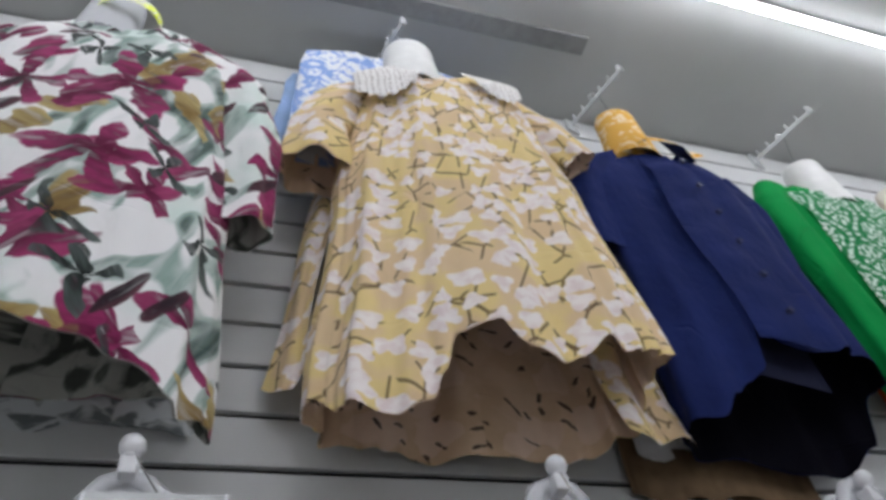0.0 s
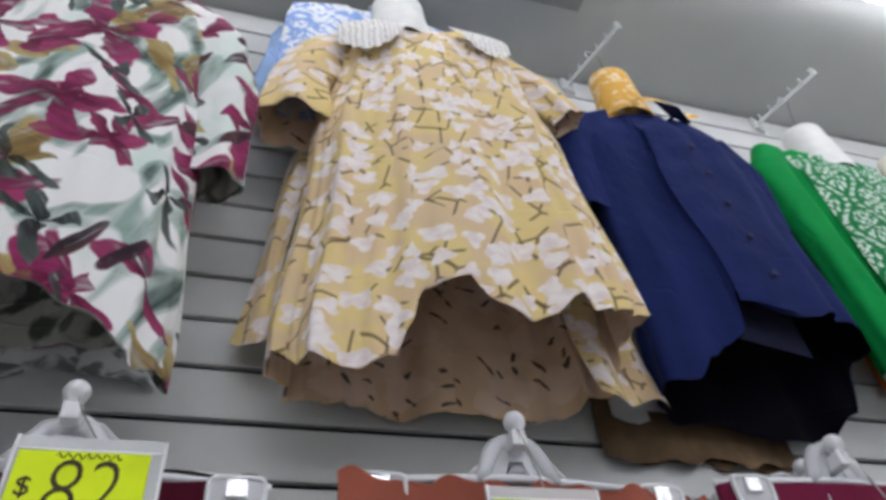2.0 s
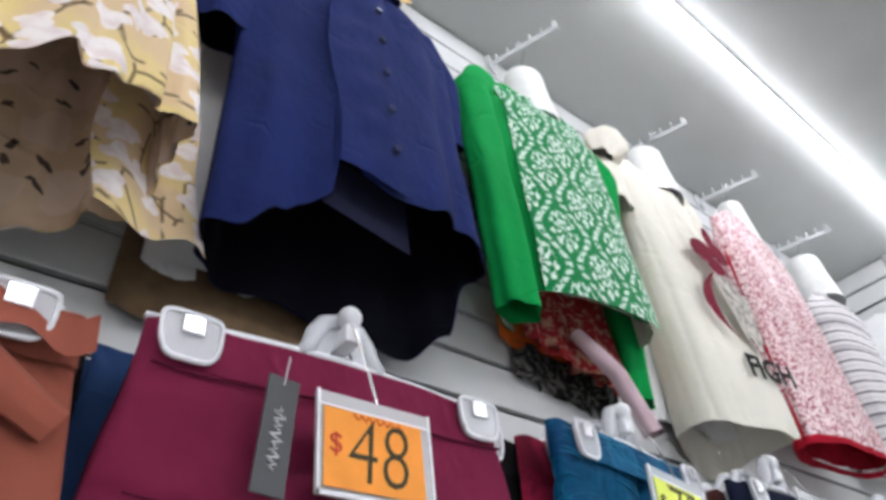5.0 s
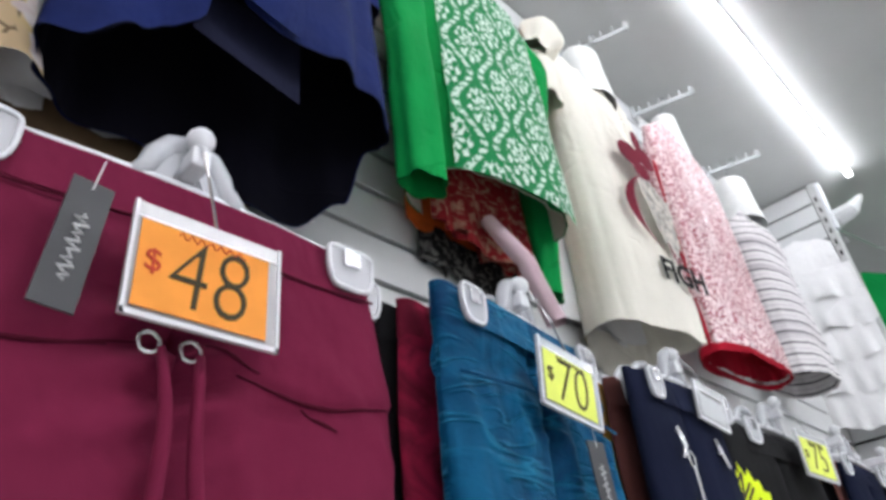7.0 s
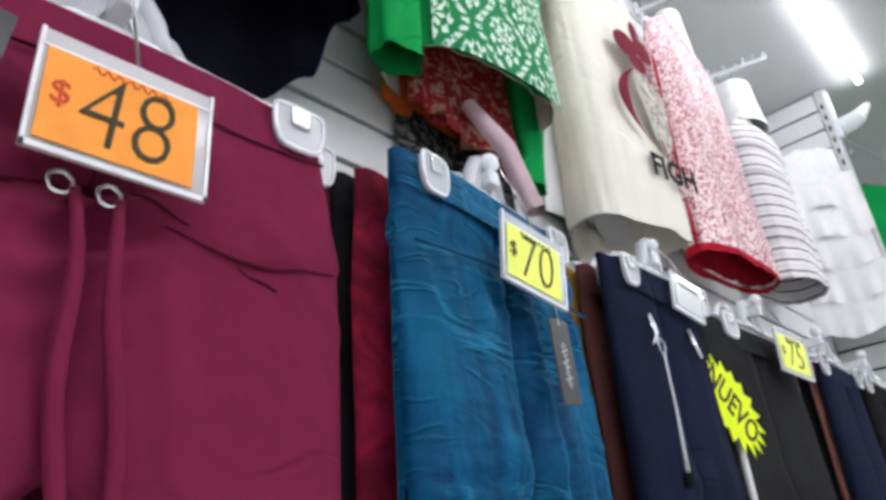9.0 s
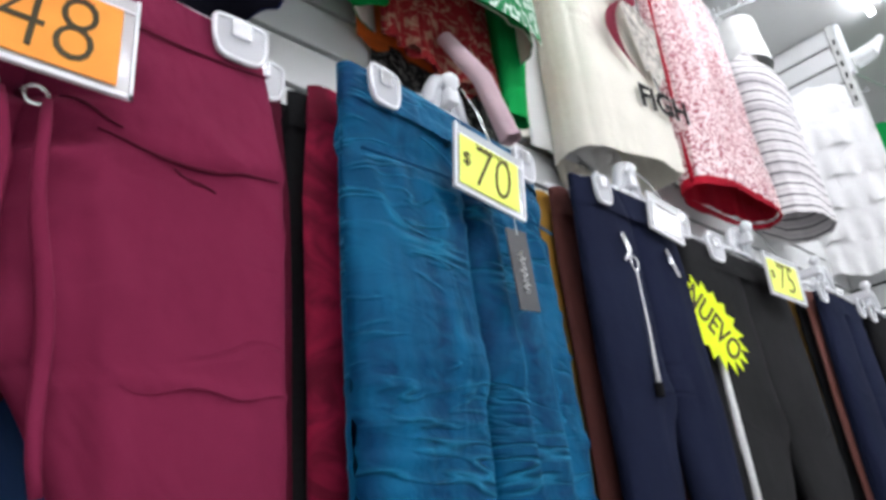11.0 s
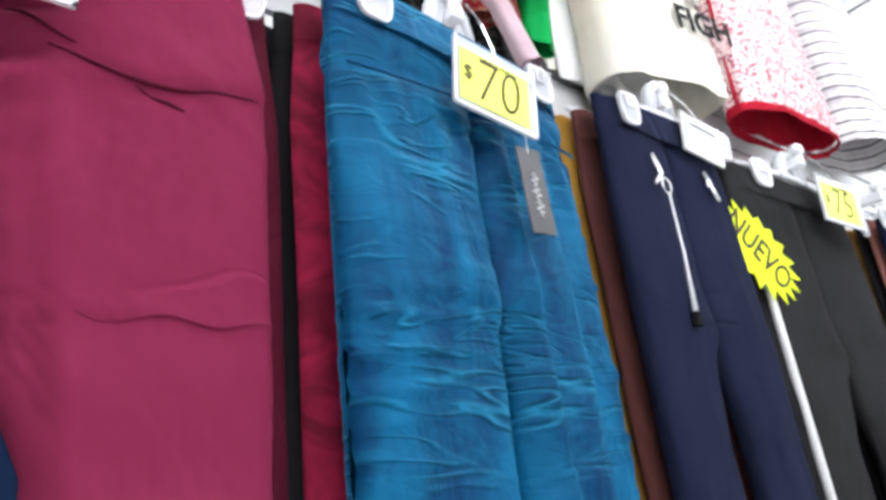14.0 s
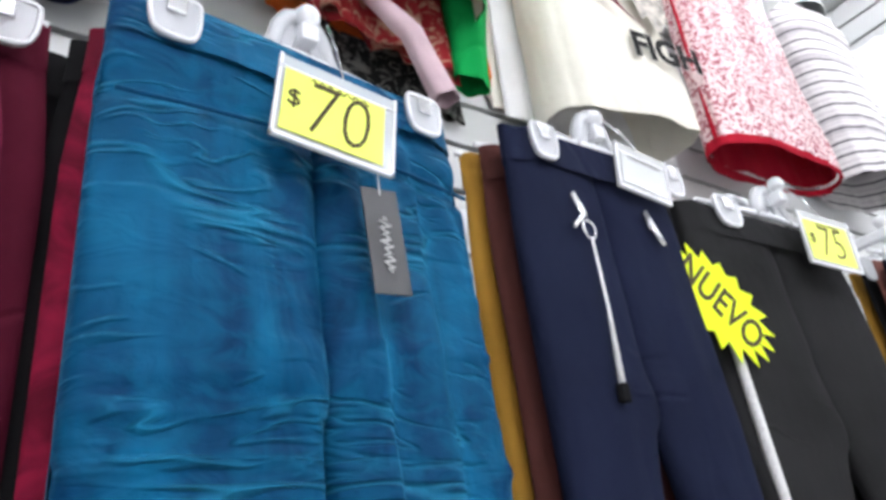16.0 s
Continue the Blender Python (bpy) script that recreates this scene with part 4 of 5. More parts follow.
def slogan_tee():
    B = 1.80
    g = thing("slogan_tee", (1.02, 0.16, B), "cream T-shirt with a maroon bow print and black slogan", "T-shirt", rz=-6)
    top_shell(g, M["cream"], M["cream"], B, 0.19, [(0, 0.13), (0.15, 0.130), (0.5, 0.138), (1, 0.150)], [(0, 0.02), (0.2, 0.055), (1, 0.08)], 2.56, 2.65, 0.07, 0.05, 0.01,
              [(-1, 1.85), (-0.5, 1.835), (0.5, 1.835), (1, 1.86)], [(-1, 1.85), (0, 1.79), (1, 1.86)], 0.0025, 11)
    sleeve(g, M["cream"], M["cream"], B, [(-0.12, 0, 2.57), (-0.175, -0.02, 2.50), (-0.185, -0.03, 2.38)], [0.045, 0.052, 0.046], 10, 0.7, 50, 20)
    sleeve(g, M["cream"], M["cream"], B, [(0.13, 0.01, 2.57), (0.17, 0.02, 2.52), (0.18, 0.03, 2.42)], [0.05, 0.055, 0.05], 11)
    sleeve(g, M["cream"], M["cream"], B, [(-0.10, -0.02, 2.61), (-0.16, -0.045, 2.585), (-0.20, -0.05, 2.52)], [0.010, 0.06, 0.028], 12, 0.8, 40, 16, "bulky ruffle on the shoulder").name = "shoulder_ruffle"
    words("FIGH", 0.070, M["black_print"], g, pose(0.058, -0.0905, 1.968 - B, 90, 0, 0), "slogan", 0, 0.0025)
    def printed(name, mat, label, edge, n=26):
        """A flat print that follows the shirt's front: edge(u) -> ((x, z), (x, z)), its two sides."""
        def fn(u, v):
            (xa, za), (xb, zb) = edge(u)
            x, z = xa + (xb - xa) * v, za + (zb - za) * v
            return (x, front_y(x, 0.19, 0.077) - 0.010, z - B)
        flap(name, g, mat, fn, n, 8, label)

    for cx, cz, rx, rz in ((0.0, 2.275, 0.040, 0.033), (0.065, 2.285, 0.036, 0.032), (0.03, 2.235, 0.030, 0.024), (0.045, 2.325, 0.018, 0.035)):
        printed("bow_print", M["maroon_print"], "maroon bow shape", lambda u: ((cx - rx + 2 * rx * u, cz + rz * 2 * math.sqrt(max(0, u * (1 - u)))), (cx - rx + 2 * rx * u, cz - rz * 2 * math.sqrt(max(0, u * (1 - u))))))
    printed("curve_print", M["maroon_print"], "maroon curved line", lambda u: ((0.05 - 0.115 * math.sin(math.pi * u) ** 0.8, 2.235 - 0.225 * u), (0.05 - (0.115 - 0.034 * math.sin(math.pi * u)) * math.sin(math.pi * u) ** 0.8, 2.235 - 0.225 * u)))
    printed("figure_print", M["grey_print"], "pale grey sketched shape", lambda u: ((0.0 + 0.12 * u, 2.20 + 0.02 * math.sin(u * 6)), (0.03 + 0.07 * u, 2.035 + 0.015 * math.sin(u * 9))))
    torso_hanger(1.08, 0.155, 2.68, 1.19, 0.14, r=0.06)
    for k, (dx, col) in enumerate(((0.03, "white_cloth"), (0.01, "cream"))):
        stacked_top("white_blouse", 1.02 + dx, 0.222 + 0.012 * k, 1.88 + 0.02 * k, 2.6, 0.42, M[col], "white blouse behind the slogan shirt", "blouse", 31 + k)


slogan_tee()


def sequin_top():
    B = 1.87
    g = thing("sequin_top", (1.435, 0.128, B), "pink sequinned top with a red hem band", "blouse")
    top_shell(g, M["sequin"], M["red_trim"], B, 0.15, [(0, 0.14), (0.2, 0.17), (1, 0.2)], [(0, 0.02), (0.2, 0.05), (1, 0.050)], 2.56, 2.65, 0.06, 0.04, 0.01,
              [(-1, 1.885), (1, 1.895)], [(-1, 1.885), (1, 1.895)], 0.007, 13)
    top_shell(g, M["red_trim"], M["red_trim"], B, 0.202, [(0, 0.203), (1, 0.204)], [(0, 0.053), (1, 0.052)], 1.888, 1.888, 0.01, 0, 0, [(-1, 1.87), (1, 1.88)], [(-1, 1.865), (1, 1.875)], 0.003, 13, 80, 3, "hem_band")
    part("side_piping", tube(bmesh.new(), [(-0.165 - 0.0036 * k, -0.006, 2.42 - 0.0545 * k - B) for k in range(11)], 0.004, 8), M["red_trim"], g, "red side piping", True)
    torso_hanger(1.50, 0.14, 2.695, 1.585, 0.14, r=0.045)


sequin_top()


def striped_top():
    B = 1.93
    g = thing("striped_top", (1.90, 0.15, B), "white and black striped knit top on a white form", "blouse")
    top_shell(g, M["striped"], M["striped"], B, 0.15, [(0, 0.14), (0.15, 0.16), (1, 0.15)], [(0, 0.03), (0.2, 0.075), (1, 0.08)], 2.45, 2.56, 0.06, 0.03, 0.01,
              [(-1, 1.94), (1, 1.95)], [(-1, 1.94), (1, 1.95)], 0.004, 15)
    h = torso_hanger(1.94, 0.15, 2.665, 2.07, 0.14, r=0.07)
    s = stacked_top("white_frilled_blouse", 2.45, 0.135, 1.94, 2.67, 0.26, M["white_cloth"], "white frilled blouse on the return panel", "blouse", 35, rz=-70)
    for k in range(5):
        flap("frill", s, M["white_cloth"], lambda u, v: (-0.14 + 0.28 * u + 0.01 * math.sin(k * 2.1), -0.020 - 0.010 * math.sin(v * 2.2) * (1 - (2 * u - 1) ** 4) - 0.006 * v * math.sin(u * 13 + k * 1.7) - 0.004 * v * math.sin(u * 31 + k), 0.56 - 0.115 * k - (0.125 + 0.012 * math.sin(u * 9 + k)) * v), 50, 9)


striped_top()

far = stacked_top("green_dress", 3.05, 0.12, 1.75, 2.72, 0.6, M["green"], "green dress hanging in the next bay", "dress", 36, rz=-50)
display_arm(3.05)


# ---- lower row: arms, clip hangers, trousers ----
def ball_arm(x, y_end=0.0):
    arm = thing("ball_arm", (x, WALL_Y - 0.0125, ARM_Z - 0.03), "white plastic waterfall arm with ball stops on the slatwall", "display hook", "lower display arms")
    L = WALL_Y - 0.0125 - y_end
    part("bar", box(bmesh.new(), (-0.008, -L - 0.006, -0.010), (0.008, 0.0, 0.008), 0.003), M["white_plastic"], arm)
    part("wall_plate", box(bmesh.new(), (-0.022, -0.006, -0.04), (0.022, -0.0002, 0.03), 0.003), M["white_plastic"], arm)
    for k in range(4):
        y = -L + k * 0.058
        bm = tube(bmesh.new(), [(0, y, 0.006), (0, y, 0.016)], 0.007, 10)
        ball(bm, (0, y, 0.019), 0.0115)
        part("ball_stop", bm, M["white_plastic"], arm, smooth=True)
    return arm


def clip_hanger_mesh():
    """The parts of one clip hanger about its middle; z 0 is the bar."""
    h = thing("clip_hanger", (0, 0, 0), "white plastic trouser hanger with two clips", "hanger", "trouser hangers")
    bm = bmesh.new()
    tube(bm, [(-0.175, 0, -0.006), (-0.09, 0, 0.0), (0, 0, 0.004), (0.09, 0, 0.0), (0.175, 0, -0.006)], [0.004, 0.0045, 0.005, 0.0045, 0.004], 8)
    part("bar", bm, M["white_plastic"], h, smooth=True)
    bm = bmesh.new()
    tube(bm, [(-0.044, 0, 0.0), (-0.034, 0, 0.010), (-0.028, 0, 0.026), (-0.018, 0, 0.040), (0, 0, 0.047), (0.018, 0, 0.040), (0.028, 0, 0.026), (0.034, 0, 0.010), (0.044, 0, 0.0)],
         [0.005, 0.008, 0.009, 0.009, 0.009, 0.009, 0.009, 0.008, 0.005], 8)
    part("hook_arch", bm, M["milky"], h, "milky arched hook", True)
    bm = bmesh.new()
    edge = [(-0.034, 0.004), (-0.028, 0.024), (-0.016, 0.038), (0, 0.044), (0.016, 0.038), (0.028, 0.024), (0.034, 0.004), (0.014, 0.006), (0.007, 0.022), (-0.007, 0.022), (-0.014, 0.006)]
    for half in (edge[:4] + edge[9:], edge[3:10]):
        near = [bm.verts.new((px, -0.002, pz)) for px, pz in half]
        rear = [bm.verts.new((px, 0.002, pz)) for px, pz in half]
        bm.faces.new(near)
        bm.faces.new(rear[::-1])
        for k in range(len(half)):
            bm.faces.new((near[k], near[(k + 1) % len(half)], rear[(k + 1) % len(half)], rear[k]))
    part("hook_web", bm, M["milky"], h, "milky web under the hook")
    for s in (-1, 1):
        for y, nm in ((-0.0205, "clip"), (0.0165, "clip_back")):
            bm = bmesh.new()
            ring = []
            for k in range(28):
                a = math.tau * k / 28
                ex = math.copysign(abs(math.cos(a)) ** 0.45, math.cos(a)) * 0.0235
                ez = math.copysign(abs(math.sin(a)) ** (0.45 if math.sin(a) > 0 else 0.75), math.sin(a)) * (0.010 if math.sin(a) > 0 else 0.030)
                ring.append((s * 0.145 + ex, ez - 0.017))
            f = [bm.verts.new((px, y, pz)) for px, pz in ring]
            q = [bm.verts.new((px, y + 0.004, pz)) for px, pz in ring]
            bm.faces.new(f)
            bm.faces.new(q[::-1])
            for k in range(28):
                bm.faces.new((f[k], f[(k + 1) % 28], q[(k + 1) % 28], q[k]))
            clip = part(nm, bm, M["milky"], h, "milky rounded plastic clip")
            if nm == "clip":
                part("clip_rim", tube(bmesh.new(), [(px, y - 0.0005, pz) for px, pz in ring], 0.0022, 6, True), M["white_plastic"], clip, smooth=True)
                part("clip_spring", box(bmesh.new(), (s * 0.145 - 0.009, y - 0.004, -0.026), (s * 0.145 + 0.009, y - 0.0002, -0.009), 0.0012), M["zip"], clip, "bright metal spring clip")
    return h


HANGER = clip_hanger_mesh()
HANGER_USED = []


def clip_hanger(x, y, z, tilt=0.0, rz=0.0, wide=1.0):
    m = pose(x, y, z, 0, tilt, rz) @ Matrix.Diagonal((wide, 1, 1, 1))
    if not HANGER_USED:
        HANGER_USED.append(1)
        HANGER.matrix_basis = m
        return HANGER
    return copy_thing(HANGER, m)


PLAIN = thing("trouser_hanger", (0, 0, 0), "white plastic bar hanger on a waterfall arm", "hanger", "trouser hangers")
part("bar", tube(bmesh.new(), [(-0.13, 0, -0.006), (0, 0, 0.003), (0.13, 0, -0.006)], [0.0035, 0.0045, 0.0035], 8), M["white_plastic"], PLAIN, smooth=True)
part("hook_arch", tube(bmesh.new(), [(-0.05, 0, 0.002), (-0.036, 0, 0.02), (-0.018, 0, 0.037), (0, 0, 0.042), (0.018, 0, 0.037), (0.036, 0, 0.02), (0.05, 0, 0.002)], 0.0055, 8), M["milky"], PLAIN, smooth=True)
PLAIN_USED = []


def plain_hanger(x, y, z):
    if not PLAIN_USED:
        PLAIN_USED.append(1)
        PLAIN.matrix_basis = pose(x, y, z)
        return PLAIN
    return copy_thing(PLAIN, pose(x, y, z))


def trousers(name, x, y, z, half, mat, label, seed, length=0.92, depth=0.016, fine=True, hip=1.06, gap=0.045, crotch=0.30, crease=0.006, band=True, flare=1.0, rz=0.0, tilt=0.0, group="", style="smooth", seams=()):
    """Trousers hung by the waist: two legs that meet in a middle seam above the crotch, and a waistband."""
    base = z - length
    g = thing(name, (x, y, base), label, "trousers", group, rz, 0, tilt)
    nu, nv = (110, 240) if style == "velvet" else (90, 190) if style == "twill" else (56, 90) if fine else (20, 22)

    def outer(d):
        return half * table([(0, 1.0), (0.16, hip), (0.42, hip * flare), (1.0, hip * flare * 0.97)], d / length)

    for side in (-1, 1):
        def place(u, v, side=side):
            d = v * length
            xo = outer(d)
            xi = -0.002 if d < crotch else gap * min(1.0, ((d - crotch) / 0.10)) ** 0.7
            c, s = math.cos(math.tau * u), math.sin(math.tau * u)
            mid, rad = (xo + xi) / 2, (xo - xi) / 2
            px = mid + rad * math.copysign(abs(c) ** 0.6, c)
            dp = depth * table([(0, 0.55), (0.08, 0.9), (0.3, 1.15), (1, 1.0)], v)
            py = dp * math.copysign(abs(s) ** 0.8, s)
            if fine:
                wz = wrinkle(px * side, z - d, seed, 7) * 0.8 + 0.5 * wrinkle(px * side * 0.35, (z - d) * 2.4, seed + 5, 11)
                lx = px * side
                if style == "velvet":
                    def ridge(ax, az, k):
                        q = noise.noise(Vector((lx * ax + seed + k, k * 2.0, d * az + lx * 2.0)))
                        return max(0.0, 1 - 8 * abs(q)) * max(0.0, min(1.0, 0.3 + 2.2 * noise.noise(Vector((lx * 7 + k, d * 7, seed)))))
                    below = min(1.0, max(0.0, (d - 0.095) / 0.01))
                    gather = math.exp(-((d - 0.115) / 0.05) ** 2) * below
                    wz = wz * 0.7 - below * (0.75 * ridge(2, 20, 1.0) + 0.5 * ridge(3, 31, 5.0)) - gather * (0.8 * ridge(12, 22, 9.0) + 0.35 * math.sin(lx * 170 + 2 * math.sin(d * 30)))
                    wz -= (1 - below) * (0.6 * math.sin(9 * d / 0.1 + lx * 16) - 0.5)
                    if lx > 0:
                        wz += min(1.0, d * 7) * (1.0 + 0.9 * math.tanh((lx - 0.030 - 0.04 * d) * 260) + 0.9 * math.tanh((lx - 0.088 - 0.03 * d) * 260) - 26 * (lx - 0.03))
                if style == "twill":
                    line = 0.140 + 0.008 * math.sin((abs(lx) - 0.06) * 31)
                    wz += 0.35 * math.tanh((d - line) * 420) * min(1.0, max(0.0, (abs(lx) - 0.035) * 30))
                    wz += 0.8 * math.exp(-((d - line - 0.012 + (lx - 0.1) * 0.25) / 0.004) ** 2) * math.exp(-((lx - 0.09) / 0.03) ** 2)
                    wz -= 0.4 * math.exp(-((d - 0.312 - 0.004 * math.sin(lx * 50)) / 0.004) ** 2)
                    centre = math.exp(-(lx / 0.045) ** 2)
                    wz += centre * math.exp(-((d - 0.13) / 0.07) ** 2) * 1.2 * math.sin(d * 170 + lx * 60)
                    wz -= 1.2 * math.exp(-((lx - 0.035 - 0.10 * d) / 0.012) ** 2) * min(1.0, max(0.0, (d - 0.12) * 9))
                    wz -= 0.45 * math.exp(-((d - 0.075 - (abs(lx) - 0.06) * 0.8) / 0.012) ** 2) * min(1.0, abs(lx) * 12)
                fold = math.exp(-((d - crotch + 0.02 + px * 0.35) / 0.020) ** 2) * max(0, 1 - px / (half * 0.8))
                py += (crease * wz - 0.005 * fold) * (1 if s < 0 else -0.3) * min(1.0, d * 14)
                if style == "pleat":
                    py -= 0.006 * math.exp(-((px - half * 0.55) / 0.012) ** 2) * min(1, d * 4) if s < 0 else 0
            else:
                py += 0.004 * wrinkle(px, z - d, seed, 8)
            return (side * px, py, length - d)

        surf("leg", place, nu, nv, mat, g)
        for nm, way, line, rad, thread in seams:
            if way != side:
                continue
            pts = []
            for lx, d in line:
                xo, xi = outer(d), -0.002 if d < crotch else gap * min(1.0, ((d - crotch) / 0.10)) ** 0.7
                cc = max(-1.0, min(1.0, (abs(lx) - (xo + xi) / 2) / ((xo - xi) / 2)))
                c = math.copysign(abs(cc) ** (1 / 0.6), cc)
                p = place(math.atan2(-math.sqrt(max(0.0, 1 - c * c)), c) / math.tau % 1.0, d / length)
                pts.append((p[0], p[1] - 0.0009, p[2]))
            part(nm, tube(bmesh.new(), pts, [rad * (0.35 + 0.65 * math.sin(math.pi * (k + 0.5) / len(pts))) for k in range(len(pts))], 6), thread, g, smooth=True)
    if band:
        def ring(u, v):
            c, s = math.cos(math.tau * u), math.sin(math.tau * u)
            w, dp = outer(0.04 * v) + 0.001, depth * (0.62 + 0.25 * v) + 0.0015
            return (w * math.copysign(abs(c) ** 0.4, c), dp * math.copysign(abs(s) ** 0.8, s), length - 0.042 * v + 0.001 + 0.002 * math.sin(c * 9 + seed))
        surf("waistband", ring, 60, 4, mat, g)
    return g


def price_tag(x, y, z, w, h, card, text, label, hook, tilt=0.0, rz=0.0, size=0.05, dollar=True):
    """A clear card holder on a chain, with a hand-written price."""
    t = thing("price_tag", (x, y, z), label, "price tag", "price tags", rz, 0, tilt)
    part("holder", box(bmesh.new(), (-w / 2, -0.001, -h / 2), (w / 2, 0.0022, h / 2), 0.0008), M["clear"], t, "clear plastic card holder")
    # white bars edge the holder and draw a highlight line on its margin
    rim = bmesh.new()
    for lo, hi in (((-w / 2, -0.0022, -h / 2), (w / 2, -0.0008, -h / 2 + 0.0035)), ((-w / 2, -0.0022, -h / 2), (-w / 2 + 0.0025, -0.0008, h / 2)), ((w / 2 - 0.0025, -0.0022, -h / 2), (w / 2, -0.0008, h / 2)), ((-w / 2, -0.0022, h / 2 - 0.013), (w / 2, -0.0008, h / 2 - 0.0115))):
        box(rim, lo, hi)
    part("rim", rim, M["white_plastic"], t, "white holder edge with a drawn highlight line")
    part("card", box(bmesh.new(), (-w / 2 + 0.005, -0.0032, -h / 2 + 0.006), (w / 2 - 0.011, -0.0024, h / 2 - 0.014)), card, t, "hand-written price card")
    if text:
        words(text, size * 1.42, M["ink"], t, pose(-0.001, -0.0036, -0.006, 90, 0, 0) @ Matrix.Diagonal((0.78, 1.0, 1, 1)), "price", 0.10, -0.0014)
    if dollar:
        words("$", size * 0.42, M["ink_red"] if card == M["card_orange"] else M["ink"], t, pose(-w * 0.36, -0.0036, -0.002, 90, 0, 0), "currency_sign")
    bm = tube(bmesh.new(), [(-0.024 + k * 0.0021, -0.0036, h / 2 - 0.018 + 0.0028 * math.sin(k * 1.9)) for k in range(24)], 0.0006, 4)
    part("code_marks", bm, M["ink_red"] if card == M["card_orange"] else M["ink"], t)
    hx, hy, hz = hook[0] - x, hook[1] - y, hook[2] - z
    part("chain", tube(bmesh.new(), [(0.004, 0, h / 2 - 0.006), (hx * 0.6, hy * 0.5 - 0.004, (h / 2 + hz) / 2), (hx, hy, hz)], 0.0012, 6), M["chrome"], t)
    return t


def swing_label(x, y, z, w, h, tilt, rz=0.0):
    l = thing("swing_label", (x, y, z), "black card swing label with silver script on trousers", "clothing label", "swing labels", rz, 0, tilt)
    part("card", box(bmesh.new(), (-w / 2, -0.0008, -h / 2), (w / 2, 0.0008, h / 2), 0.0003), M["label_black"], l)
    bm = bmesh.new()
    tube(bm, [(0.004 * math.sin(k * 2.1) + 0.0015 * math.sin(k * 5), -0.0014, h * (0.22 - 0.52 * k / 24)) for k in range(25)], 0.0009, 5)
    part("script_mark", bm, M["label_print"], l, "silver written mark")
    part("string", tube(bmesh.new(), [(0, -0.001, h / 2 - 0.006), (0.002, 0.0, h / 2 + 0.02)], 0.0006, 5), M["cord"], l)
    return l


FRONT_Y = 0.016
HOOKS = (-0.82, -0.406, 0.0, 0.396, 0.745, 1.112, 1.42, 1.72)
for x in HOOKS:
    ball_arm(x)
WAIST = 1.638


def rack_stack(cx, half, colours, seed, dx=0.0, y0=0.030, step=0.024, clips=False):
    """Hangers with trousers one behind another on an arm."""
    for k, col in enumerate(colours):
        y = FRONT_Y + y0 + step * k
        (clip_hanger if k == 0 and clips else plain_hanger)(cx + dx * (k + 1), y, WAIST + 0.006)
        trousers("trousers", cx + dx * (k + 1), y, WAIST, half, M[col], col.replace("_", " ") + " trousers hanging behind others on a clip hanger", seed + k, 0.9, 0.009, False, group="trousers behind")


# first arm: dark maroon trousers
clip_hanger(-0.82, FRONT_Y, WAIST - 0.018)
trousers("trousers", -0.82, FRONT_Y, WAIST - 0.026, 0.17, M["maroon_dark"], "dark maroon trousers on a clip hanger", 41)
rack_stack(-0.82, 0.165, ("black", "denim"), 50)
price_tag(-0.79, -0.028, 1.587, 0.112, 0.085, M["card_yellow"], "82", "neon yellow price card 82 in a clear holder", (-0.82, 0.0, 1.69), 0, 0, 0.052)


def rust_trousers():
    g = trousers("paperbag_trousers", -0.40, FRONT_Y, WAIST - 0.019, 0.185, M["rust"], "rust suede paperbag trousers, waist folded over the clips", 43, crease=0.022)

    def frill(u, v):
        x = -0.19 + 0.38 * u
        return (x, -0.020 - 0.012 * v - 0.006 * math.sin(u * 19), 0.92 + 0.006 * math.sin(u * 23 + 1) + 0.004 * math.sin(u * 51) - 0.05 * v - 0.014 * math.sin(u * 5) * v)
    flap("frill", g, M["rust"], frill, 50, 8, "gathered waist frill")

    def tie(u, v):
        return (-0.03 + 0.16 * u + 0.03 * v, -0.034 - 0.012 * math.sin(math.pi * u), 0.855 - 0.03 * u - 0.05 * v + 0.012 * math.sin(u * 8))
    for path, r in (([(-0.17, -0.022, 0.905), (-0.09, -0.030, 0.85), (-0.01, -0.030, 0.78), (0.05, -0.026, 0.70)], [0.012, 0.020, 0.022, 0.014]),
                    ([(-0.185, -0.018, 0.87), (-0.13, -0.026, 0.80), (-0.10, -0.026, 0.70)], [0.010, 0.016, 0.014]),
                    ([(0.02, -0.022, 0.90), (0.10, -0.028, 0.875), (0.18, -0.020, 0.83)], [0.010, 0.018, 0.012]),
                    ([(0.06, -0.020, 0.82), (0.13, -0.026, 0.77), (0.185, -0.018, 0.69)], [0.010, 0.016, 0.012])):
        sleeve(g, M["rust"], None, 0.0, path, r, len(path) + r[0] * 90, 0.35, 16, 14, "soft diagonal fold").name = "fold"
    flap("tie_belt", g, M["rust"], tie, 20, 5)


rust_trousers()
clip_hanger(-0.406, FRONT_Y, WAIST - 0.008)
rack_stack(-0.40, 0.17, ("mustard", "denim", "black"), 55, 0.012)
price_tag(-0.405, -0.03, 1.56, 0.112, 0.085, M["card_yellow"], "82", "neon yellow price card 82 in a clear holder", (-0.406, 0.0, 1.69), 0, 0, 0.052)


